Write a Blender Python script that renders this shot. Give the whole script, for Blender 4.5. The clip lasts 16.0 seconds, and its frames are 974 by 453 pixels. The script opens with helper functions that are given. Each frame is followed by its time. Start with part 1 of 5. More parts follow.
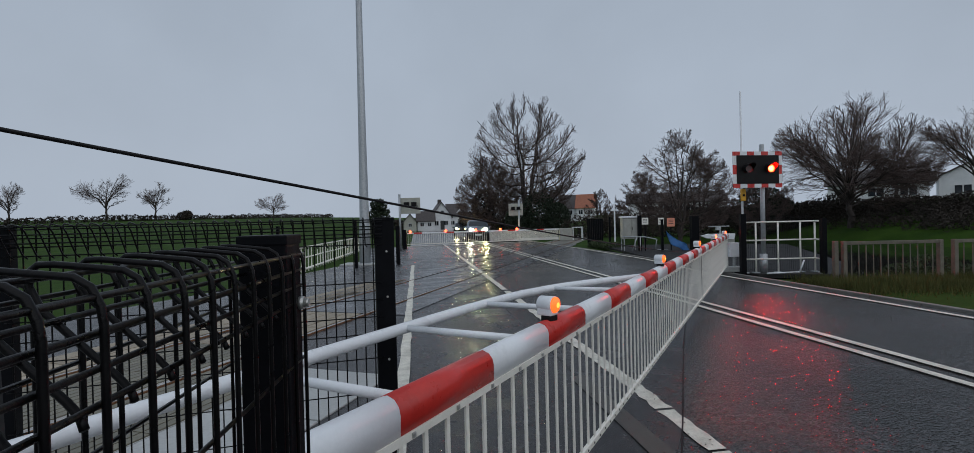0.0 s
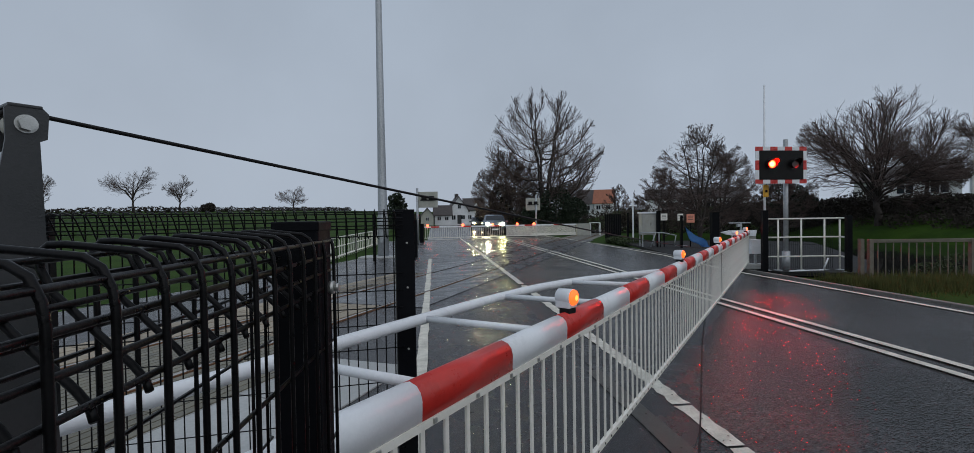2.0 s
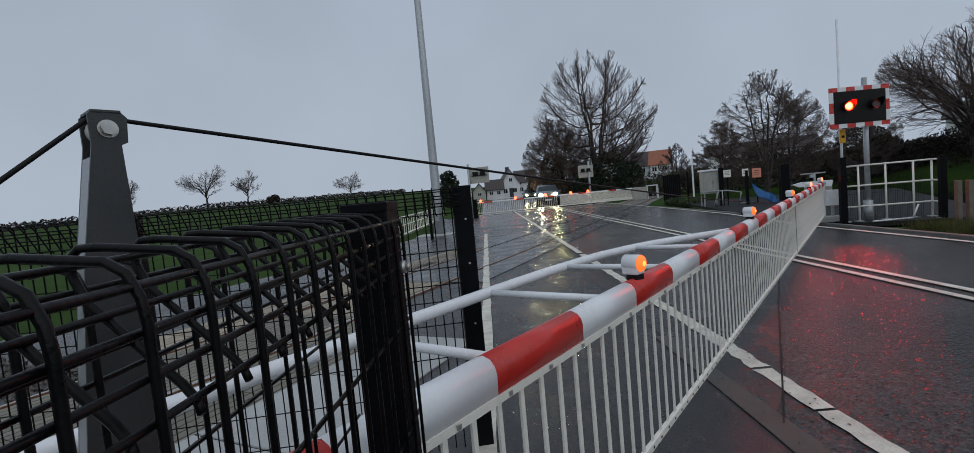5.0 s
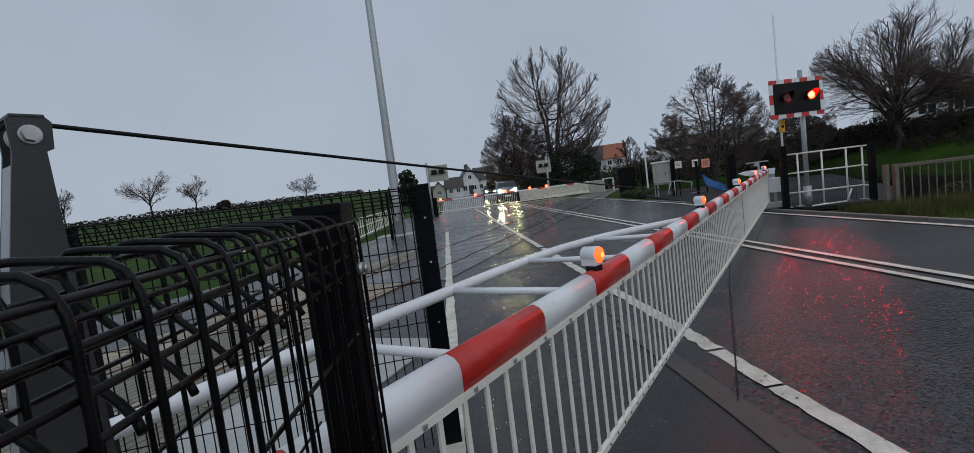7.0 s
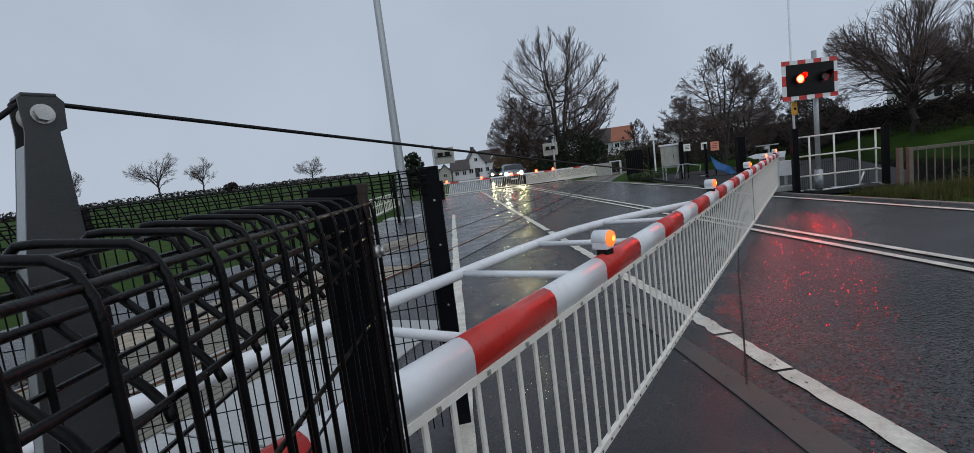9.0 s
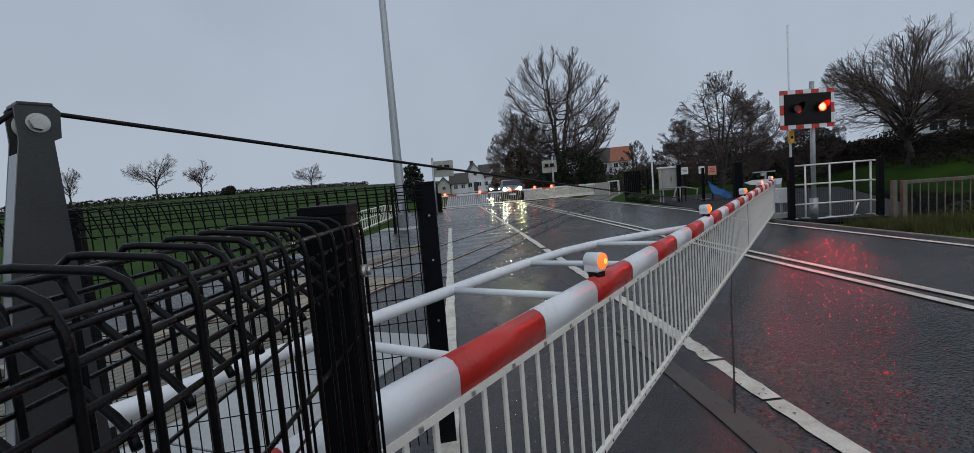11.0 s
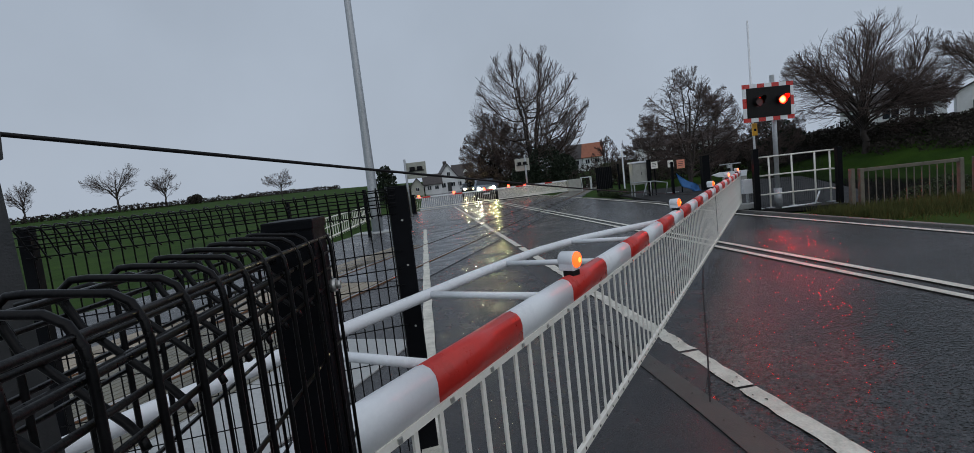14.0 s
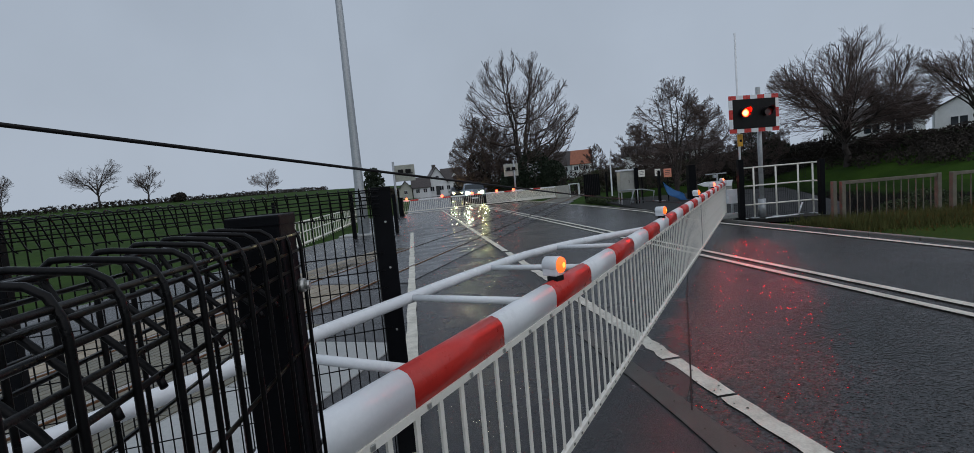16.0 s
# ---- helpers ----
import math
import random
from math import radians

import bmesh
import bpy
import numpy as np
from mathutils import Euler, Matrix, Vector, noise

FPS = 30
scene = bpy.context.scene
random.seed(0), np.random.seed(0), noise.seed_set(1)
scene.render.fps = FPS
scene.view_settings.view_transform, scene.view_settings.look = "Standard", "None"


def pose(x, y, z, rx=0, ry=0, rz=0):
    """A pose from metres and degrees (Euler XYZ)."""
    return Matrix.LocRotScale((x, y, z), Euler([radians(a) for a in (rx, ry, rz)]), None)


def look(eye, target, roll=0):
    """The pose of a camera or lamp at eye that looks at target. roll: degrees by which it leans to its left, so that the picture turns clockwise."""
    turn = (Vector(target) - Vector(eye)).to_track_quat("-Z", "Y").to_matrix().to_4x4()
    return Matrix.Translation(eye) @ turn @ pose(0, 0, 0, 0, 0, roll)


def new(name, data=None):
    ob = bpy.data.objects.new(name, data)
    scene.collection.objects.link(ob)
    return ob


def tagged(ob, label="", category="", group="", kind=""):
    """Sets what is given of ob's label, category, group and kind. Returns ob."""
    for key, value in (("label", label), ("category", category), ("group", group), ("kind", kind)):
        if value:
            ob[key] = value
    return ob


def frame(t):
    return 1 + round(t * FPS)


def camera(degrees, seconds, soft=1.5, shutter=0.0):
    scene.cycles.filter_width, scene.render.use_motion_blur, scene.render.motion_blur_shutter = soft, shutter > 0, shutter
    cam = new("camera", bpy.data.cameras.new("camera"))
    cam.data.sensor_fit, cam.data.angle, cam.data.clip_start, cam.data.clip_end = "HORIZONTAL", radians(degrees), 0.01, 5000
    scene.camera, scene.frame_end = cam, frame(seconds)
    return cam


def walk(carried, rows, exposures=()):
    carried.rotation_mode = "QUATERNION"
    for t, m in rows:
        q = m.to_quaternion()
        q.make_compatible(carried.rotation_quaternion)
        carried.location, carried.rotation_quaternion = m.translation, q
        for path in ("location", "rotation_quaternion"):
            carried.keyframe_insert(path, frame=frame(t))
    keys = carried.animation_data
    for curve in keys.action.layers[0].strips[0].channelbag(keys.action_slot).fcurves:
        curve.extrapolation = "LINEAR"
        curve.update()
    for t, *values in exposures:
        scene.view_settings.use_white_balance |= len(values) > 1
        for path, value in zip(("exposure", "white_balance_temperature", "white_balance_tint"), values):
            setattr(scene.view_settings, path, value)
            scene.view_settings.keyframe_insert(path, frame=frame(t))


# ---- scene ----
cam = camera(90.8, 16.0, soft=0.8)
PATH = [
    (0, (0.049, 0.125, 1.572), (-0.003, 2.124, 1.555), -1.4),
    (0.5, (0.051, 0.124, 1.567), (-0.028, 2.123, 1.538), -1.7),
    (1, (0.041, 0.116, 1.564), (-0.046, 2.114, 1.535), -1.7),
    (1.5, (0.042, 0.11, 1.561), (-0.038, 2.108, 1.538), -1.5),
    (2, (0.035, 0.104, 1.561), (-0.087, 2.1, 1.523), -0.9),
    (2.5, (0.007, 0.109, 1.556), (-0.24, 2.092, 1.484), -1.0),
    (3, (0.004, 0.103, 1.552), (-0.35, 2.069, 1.443), -2.0),
    (3.5, (0.0, 0.11, 1.554), (-0.382, 2.068, 1.406), -3.6),
    (4, (-0.002, 0.125, 1.557), (-0.385, 2.082, 1.411), -4.4),
    (6.5, (0.01, 0.137, 1.556), (-0.236, 2.118, 1.429), -6.6),
    (7, (0.008, 0.138, 1.555), (-0.181, 2.122, 1.389), -7.1),
    (7.5, (0.014, 0.159, 1.557), (-0.114, 2.143, 1.337), -7.6),
    (8, (-0.002, 0.165, 1.555), (-0.16, 2.142, 1.298), -7.7),
    (8.5, (-0.013, 0.162, 1.554), (-0.216, 2.135, 1.294), -7.5),
    (9, (-0.016, 0.152, 1.556), (-0.237, 2.126, 1.323), -7.0),
    (9.5, (0.002, 0.157, 1.553), (-0.14, 2.142, 1.353), -6.0),
    (12, (0.005, 0.143, 1.589), (-0.251, 2.119, 1.416), -4.4),
    (12.5, (0.009, 0.152, 1.59), (-0.257, 2.126, 1.404), -5.4),
    (13, (0.013, 0.152, 1.59), (-0.213, 2.13, 1.399), -6.0),
    (13.5, (0.011, 0.152, 1.59), (-0.157, 2.135, 1.399), -6.3),
    (14, (0.012, 0.157, 1.588), (-0.089, 2.146, 1.4), -6.4),
    (14.5, (0.004, 0.163, 1.583), (-0.076, 2.152, 1.396), -6.5),
    (15, (0.006, 0.167, 1.585), (-0.073, 2.157, 1.406), -6.5),
    (15.5, (0.017, 0.167, 1.583), (-0.051, 2.158, 1.405), -6.0),
    (16, (0.029, 0.186, 1.577), (-0.02, 2.178, 1.403), -5.1),
]
EXPOSURES = [(0.0, 0.03), (7.0, 0.03), (8.0, 0.1), (8.5, 0.2), (9.5, 0.22), (11.6, 0.03), (16.0, 0.03)]
walk(cam, [(t, look(eye, target, roll)) for t, eye, target, roll in PATH], EXPOSURES)

# ---- world, sun, exposure ----
world = bpy.data.worlds.new("overcast_dusk")
scene.world = world
world.use_nodes = True
wn, wl = world.node_tree.nodes, world.node_tree.links
bg = wn["Background"]
sky = wn.new("ShaderNodeTexSky")
sky.sky_type = "NISHITA"
sky.sun_disc = False
sky.sun_elevation, sky.sun_rotation = radians(35), radians(150)
sky.dust_density, sky.air_density = 4.0, 1.5
hsv = wn.new("ShaderNodeHueSaturation")
hsv.inputs["Saturation"].default_value = 0.25
hsv.inputs["Value"].default_value = 0.03
wl.new(sky.outputs[0], hsv.inputs["Color"])
tc = wn.new("ShaderNodeTexCoord")
sep = wn.new("ShaderNodeSeparateXYZ")
wl.new(tc.outputs["Generated"], sep.inputs[0])
ramp = wn.new("ShaderNodeValToRGB")
ramp.color_ramp.elements[0].position, ramp.color_ramp.elements[0].color = 0.0, (0.447, 0.514, 0.612, 1)
ramp.color_ramp.elements[1].position, ramp.color_ramp.elements[1].color = 0.55, (0.363, 0.43, 0.523, 1)
wl.new(sep.outputs["Z"], ramp.inputs[0])
cloud = wn.new("ShaderNodeTexNoise")
cloud.inputs["Scale"].default_value, cloud.inputs["Detail"].default_value = 2.2, 5
cmap = wn.new("ShaderNodeMapRange")
cmap.inputs["From Min"].default_value, cmap.inputs["From Max"].default_value = 0.3, 0.7
cmap.inputs["To Min"].default_value, cmap.inputs["To Max"].default_value = 0.93, 1.07
wl.new(tc.outputs["Generated"], cloud.inputs["Vector"])
wl.new(cloud.outputs["Fac"], cmap.inputs["Value"])
cmul = wn.new("ShaderNodeMixRGB")
cmul.blend_type, cmul.inputs[0].default_value = "MULTIPLY", 1.0
wl.new(ramp.outputs[0], cmul.inputs[1])
wl.new(cmap.outputs[0], cmul.inputs[2])
mixs = wn.new("ShaderNodeMixRGB")
mixs.inputs[0].default_value = 0.88
wl.new(hsv.outputs[0], mixs.inputs[1])
wl.new(cmul.outputs[0], mixs.inputs[2])
wl.new(mixs.outputs[0], bg.inputs["Color"])
bg.inputs["Strength"].default_value = 1.0

sun = new("sun", bpy.data.lights.new("sun", "SUN"))
sun.data.energy, sun.data.angle, sun.data.color = 0.6, radians(100), (1.0, 0.97, 0.95)
sun.matrix_world = look((6, -9, 14), (0, 0, 0))


# ---- materials ----
def mat(name, color, rough=0.6, metal=0.0, var=0.15, scale=8.0, bump=0.0, bscale=60.0, rvar=0.0, color2=None, spread=1.0,
        emit=None, strength=0.0, fine=None, coat=0.0, rand=0.0, spec=0.5, chips=0.0, chip_amount=0.6):
    """A procedural surface: two scales of noise in colour, noise in roughness, fine relief."""
    m = bpy.data.materials.new(name)
    m.use_nodes = True
    nt = m.node_tree
    b = nt.nodes["Principled BSDF"]
    geo = nt.nodes.new("ShaderNodeTexCoord")
    n1 = nt.nodes.new("ShaderNodeTexNoise")
    n1.inputs["Scale"].default_value, n1.inputs["Detail"].default_value, n1.inputs["Roughness"].default_value = scale, 6, 0.62
    n2 = nt.nodes.new("ShaderNodeTexNoise")
    n2.inputs["Scale"].default_value, n2.inputs["Detail"].default_value = fine or scale * 14, 3
    for n in (n1, n2):
        nt.links.new(geo.outputs["Object"], n.inputs["Vector"])
    add = nt.nodes.new("ShaderNodeMath")
    add.operation = "MULTIPLY_ADD"
    nt.links.new(n2.outputs["Fac"], add.inputs[0])
    add.inputs[1].default_value = 0.45
    nt.links.new(n1.outputs["Fac"], add.inputs[2])
    r = nt.nodes.new("ShaderNodeValToRGB")
    c2 = color2 or tuple(min(1, c * (1 + var)) for c in color)
    c1 = color if color2 else tuple(c * (1 - var) for c in color)
    r.color_ramp.elements[0].position, r.color_ramp.elements[1].position = 0.72 - 0.22 * spread, 0.72 + 0.22 * spread
    r.color_ramp.elements[0].color, r.color_ramp.elements[1].color = (*c1, 1), (*c2, 1)
    nt.links.new(add.outputs[0], r.inputs[0])
    out = r.outputs[0]
    if rand:
        oi = nt.nodes.new("ShaderNodeObjectInfo")
        mr = nt.nodes.new("ShaderNodeMapRange")
        mr.inputs["To Min"].default_value, mr.inputs["To Max"].default_value = 1 - rand, 1 + rand
        nt.links.new(oi.outputs["Random"], mr.inputs["Value"])
        mm = nt.nodes.new("ShaderNodeMixRGB")
        mm.blend_type, mm.inputs[0].default_value = "MULTIPLY", 1
        nt.links.new(out, mm.inputs[1])
        nt.links.new(mr.outputs[0], mm.inputs[2])
        out = mm.outputs[0]
    vor = None
    if chips:
        vor = nt.nodes.new("ShaderNodeTexVoronoi")
        vor.inputs["Scale"].default_value = chips
        nt.links.new(geo.outputs["Object"], vor.inputs["Vector"])
        bw = nt.nodes.new("ShaderNodeRGBToBW")
        nt.links.new(vor.outputs["Color"], bw.inputs[0])
        cm = nt.nodes.new("ShaderNodeMapRange")
        cm.inputs["From Min"].default_value, cm.inputs["From Max"].default_value = 0.2, 0.85
        cm.inputs["To Min"].default_value, cm.inputs["To Max"].default_value = 1 - chip_amount, 1 + 1.5 * chip_amount
        nt.links.new(bw.outputs[0], cm.inputs["Value"])
        mm = nt.nodes.new("ShaderNodeMixRGB")
        mm.blend_type, mm.inputs[0].default_value = "MULTIPLY", 1
        nt.links.new(out, mm.inputs[1])
        nt.links.new(cm.outputs[0], mm.inputs[2])
        out = mm.outputs[0]
    nt.links.new(out, b.inputs["Base Color"])
    b.inputs["Metallic"].default_value = metal
    b.inputs["Specular IOR Level"].default_value = spec
    b.inputs["Coat Weight"].default_value = coat
    if rvar:
        rr = nt.nodes.new("ShaderNodeMapRange")
        rr.inputs["From Min"].default_value, rr.inputs["From Max"].default_value = 0.35, 0.65
        rr.inputs["To Min"].default_value, rr.inputs["To Max"].default_value = max(0.03, rough - rvar), min(1, rough + rvar)
        nt.links.new(n1.outputs["Fac"], rr.inputs["Value"])
        nt.links.new(rr.outputs[0], b.inputs["Roughness"])
    else:
        b.inputs["Roughness"].default_value = rough
    if bump:
        n3 = nt.nodes.new("ShaderNodeTexNoise")
        n3.inputs["Scale"].default_value, n3.inputs["Detail"].default_value = bscale, 4
        nt.links.new(geo.outputs["Object"], n3.inputs["Vector"])
        bp = nt.nodes.new("ShaderNodeBump")
        bp.inputs["Strength"].default_value, bp.inputs["Distance"].default_value = min(1, bump), 0.01
        if vor:
            hm = nt.nodes.new("ShaderNodeMath")
            hm.operation = "MULTIPLY_ADD"
            nt.links.new(vor.outputs["Distance"], hm.inputs[0])
            hm.inputs[1].default_value = -1.3
            nt.links.new(n3.outputs["Fac"], hm.inputs[2])
            nt.links.new(hm.outputs[0], bp.inputs["Height"])
        else:
            nt.links.new(n3.outputs["Fac"], bp.inputs["Height"])
        nt.links.new(bp.outputs[0], b.inputs["Normal"])
    if emit:
        b.inputs["Emission Color"].default_value, b.inputs["Emission Strength"].default_value = (*emit, 1), strength
    return m


ASPHALT = mat("wet_asphalt", (0.004, 0.0036, 0.0038), 0.15, 0, scale=0.8, fine=30, color2=(0.030, 0.0266, 0.0272), spread=1.0, bump=0.44, bscale=50, rvar=0.06, spec=0.48, chips=46, chip_amount=1.0)
ASPHALT2 = mat("smooth_wet_asphalt", (0.019, 0.0185, 0.021), 0.25, 0, scale=0.9, fine=60, color2=(0.042, 0.040, 0.041), spread=1.1, bump=0.3, bscale=140, rvar=0.13, spec=0.42, chips=150, chip_amount=0.3)
FOOTWAY = mat("footway_asphalt", (0.055, 0.056, 0.060), 0.42, 0, scale=1.2, fine=50, color2=(0.085, 0.086, 0.09), bump=0.3, bscale=120, rvar=0.15)
PATCH = mat("trench_patch", (0.05, 0.046, 0.040), 0.5, 0, scale=3, fine=60, color2=(0.085, 0.08, 0.07), bump=0.4, bscale=150)
LINE = mat("worn_road_paint", (0.44, 0.42, 0.35), 0.5, 0, scale=6, fine=70, color2=(0.82, 0.79, 0.69), bump=0.3, bscale=140)
PANEL = mat("crossing_panel", (0.035, 0.036, 0.04), 0.3, 0, scale=2, fine=30, color2=(0.06, 0.06, 0.065), bump=0.25, bscale=60, rvar=0.12, rand=0.12)
CONCRETE = mat("pale_concrete", (0.34, 0.35, 0.34), 0.6, 0, scale=1.5, fine=30, color2=(0.48, 0.49, 0.48), bump=0.25, bscale=50, rvar=0.15, rand=0.08)
TIMBER_BROWN = mat("brown_timber_deck", (0.22, 0.175, 0.12), 0.6, 0, scale=4, fine=40, color2=(0.42, 0.36, 0.27), bump=0.4, bscale=40, rand=0.15)
OLIVE = mat("olive_deck_board", (0.10, 0.092, 0.065), 0.5, 0, scale=4, fine=40, color2=(0.19, 0.175, 0.125), bump=0.3, bscale=50, rvar=0.1, rand=0.2)
RAIL_DARK = mat("dark_rail", (0.03, 0.022, 0.018), 0.35, 0.3, scale=7, fine=60, color2=(0.07, 0.05, 0.04), bump=0.2)
RAIL = mat("rusty_rail", (0.15, 0.07, 0.032), 0.5, 0.3, scale=7, fine=60, color2=(0.26, 0.13, 0.065), bump=0.3)
RAILTOP = mat("polished_rail_head", (0.4, 0.37, 0.34), 0.22, 1.0, scale=4, var=0.2)
BALLAST = mat("grey_ballast", (0.04, 0.036, 0.032), 0.8, 0, scale=10, fine=30, color2=(0.13, 0.12, 0.11), bump=1.0, bscale=28)
STONE = mat("ballast_stone", (0.03, 0.027, 0.024), 0.7, 0, scale=9, fine=40, color2=(0.13, 0.115, 0.10), bump=0.4)
LITTER = mat("leaf_bits", (0.012, 0.009, 0.006), 0.6, 0, scale=3, color2=(0.05, 0.035, 0.02))
SLEEPER = mat("concrete_sleeper", (0.25, 0.24, 0.22), 0.8, 0, scale=5, bump=0.3)
GRASS = mat("winter_grass", (0.012, 0.031, 0.004), 0.9, 0, scale=0.35, fine=18, color2=(0.042, 0.086, 0.010), spread=1.2, bump=0.8, bscale=30, spec=0.08)
VERGE = mat("verge_blades", (0.032, 0.045, 0.012), 0.85, 0, scale=3, color2=(0.13, 0.13, 0.045), spec=0.15)
DIRT = mat("muddy_verge", (0.03, 0.024, 0.017), 0.7, 0, scale=3, fine=30, color2=(0.07, 0.055, 0.036), bump=0.8, bscale=30)
GRAVEL = mat("dark_wet_gravel", (0.008, 0.008, 0.009), 0.75, 0, scale=3, fine=40, color2=(0.028, 0.027, 0.027), bump=0.9, bscale=60, spec=0.25)
KERB = mat("kerb_concrete", (0.12, 0.115, 0.105), 0.6, 0, scale=4, color2=(0.2, 0.19, 0.175), bump=0.3, rand=0.1)
BLACKP = mat("black_powder_coat", (0.003, 0.0034, 0.0046), 0.5, 0, scale=12, color2=(0.006, 0.0066, 0.0085), bump=0.08, bscale=300, rvar=0.1, spec=0.08)
WIRE = mat("black_coated_wire", (0.002, 0.002, 0.0025), 0.33, 0, scale=25, color2=(0.005, 0.0046, 0.0052), bump=0.1, bscale=200, rvar=0.1, spec=0.17)
GREYP = mat("dark_grey_steel", (0.026, 0.028, 0.03), 0.42, 0.0, scale=9, color2=(0.042, 0.044, 0.046), bump=0.1, bscale=250, rvar=0.1)
GALV = mat("galvanised_steel", (0.30, 0.32, 0.33), 0.45, 0.55, scale=14, color2=(0.48, 0.50, 0.52), bump=0.1, rvar=0.12)
ZINC = mat("zinc_bolt", (0.5, 0.5, 0.48), 0.35, 0.8, scale=30, var=0.25)
NYLON = mat("white_nylon", (0.62, 0.6, 0.52), 0.5, 0, scale=20, var=0.1)
WHITE = mat("white_enamel", (0.73, 0.755, 0.78), 0.28, 0, scale=2.5, fine=90, color2=(0.82, 0.84, 0.86), bump=0.05, bscale=120, rvar=0.08)
RED = mat("red_reflective_film", (0.50, 0.022, 0.016), 0.3, 0, scale=6, fine=50, color2=(0.64, 0.035, 0.026), rvar=0.08, bump=0.05, bscale=200)
CREAM = mat("off_white_picket_paint", (0.76, 0.73, 0.65), 0.4, 0, scale=8, color2=(0.87, 0.84, 0.77), bump=0.08)
BLACK = mat("matt_black", (0.006, 0.0055, 0.006), 0.6, 0, scale=6, var=0.3, spec=0.25)
AMBER = mat("amber_lens_lit", (0.8, 0.15, 0.02), 0.2, 0, emit=(1.0, 0.13, 0.02), strength=1.5)
AMBER_CORE = mat("amber_bulb", (0.9, 0.5, 0.1), 0.2, 0, emit=(1.0, 0.22, 0.03), strength=3)
REDLIT = mat("red_signal_lit", (0.9, 0.05, 0.02), 0.2, 0, emit=(1.0, 0.0010, 0.00025), strength=640)
REDCORE = mat("red_signal_core", (0.9, 0.3, 0.05), 0.2, 0, emit=(1.0, 0.0042, 0.0011), strength=640)
REDOFF = mat("red_signal_dark", (0.05, 0.006, 0.006), 0.25, 0, var=0.2)
REDSMALL = mat("red_barrier_lamp", (0.9, 0.05, 0.02), 0.2, 0, emit=(1.0, 0.08, 0.03), strength=8)
HEAD_W = mat("headlight_white", (0.9, 0.9, 0.9), 0.1, 0, emit=(1.0, 0.95, 0.66), strength=240)
HEAD_Y = mat("headlight_warm", (0.9, 0.85, 0.6), 0.1, 0, emit=(1.0, 0.87, 0.40), strength=240)
CARBLUE = mat("blue_grey_car_paint", (0.10, 0.125, 0.16), 0.25, 0.4, scale=3, var=0.15, coat=0.6)
CARDARK = mat("dark_car_paint", (0.03, 0.03, 0.03), 0.25, 0.4, scale=3, var=0.15, coat=0.6)
GLASS = mat("dark_glass", (0.02, 0.025, 0.03), 0.06, 0, var=0.1)
TYRE = mat("rubber", (0.015, 0.015, 0.015), 0.75, 0, scale=30, var=0.3)
ALLOY = mat("alloy_rim", (0.45, 0.45, 0.46), 0.35, 0.8, scale=10)
RENDERW = mat("white_render", (0.66, 0.67, 0.68), 0.8, 0, scale=1.2, color2=(0.80, 0.81, 0.82), bump=0.2, bscale=40)
SLATE = mat("dark_roof", (0.035, 0.03, 0.03), 0.6, 0, scale=2.5, fine=10, color2=(0.075, 0.06, 0.055), bump=0.5, bscale=12)
TILE = mat("orange_roof", (0.22, 0.075, 0.04), 0.7, 0, scale=2.5, fine=10, color2=(0.36, 0.13, 0.07), bump=0.5, bscale=12)
BARK = mat("wet_bark", (0.03, 0.024, 0.021), 0.8, 0, scale=5, color2=(0.07, 0.056, 0.048), bump=0.5)
TWIG = mat("bare_twigs", (0.075, 0.052, 0.046), 0.8, 0, scale=0.6, color2=(0.14, 0.098, 0.085))
IVY = mat("evergreen_leaves", (0.008, 0.016, 0.008), 0.7, 0, scale=2, color2=(0.025, 0.04, 0.018))
HEDGE = mat("bare_hedge", (0.017, 0.013, 0.010), 0.9, 0, scale=0.5, fine=9, color2=(0.045, 0.035, 0.026))
SHRUB = mat("green_shrub", (0.02, 0.035, 0.01), 0.8, 0, scale=2, color2=(0.06, 0.085, 0.03))
TIMBER = mat("weathered_rail_timber", (0.095, 0.085, 0.064), 0.7, 0, scale=5, fine=60, color2=(0.18, 0.16, 0.125), bump=0.4, rand=0.12)
WATER = mat("still_water", (0.012, 0.014, 0.014), 0.04, 0, var=0.2, bump=0.015, bscale=3)
YELLOW = mat("yellow_plastic", (0.75, 0.38, 0.02), 0.4, 0, scale=10)
ORANGE = mat("salmon_sign", (0.75, 0.28, 0.18), 0.5, 0, scale=10)
BLUE = mat("blue_sheet", (0.03, 0.15, 0.42), 0.5, 0, scale=3, color2=(0.06, 0.24, 0.55), bump=0.5, bscale=10)
CABINET = mat("grey_cabinet", (0.30, 0.30, 0.27), 0.5, 0, scale=4, color2=(0.42, 0.42, 0.38))
SIGNBACK = mat("signal_back_grey", (0.36, 0.36, 0.31), 0.5, 0.2, scale=5, color2=(0.48, 0.48, 0.42))


# ---- mesh helpers ----
def part(name, bm, material, parent=None, label="", smooth=False):
    """Links a bmesh as one mesh object, under a thing or a part."""
    me = bpy.data.meshes.new(name)
    bm.normal_update()
    bm.to_mesh(me)
    bm.free()
    if smooth:
        for p in me.polygons:
            p.use_smooth = True
    for m in material if isinstance(material, (list, tuple)) else (material,):
        me.materials.append(m)
    ob = new(name, me)
    if parent is not None:
        ob.parent = parent
    if label:
        ob["label"] = label
    return ob


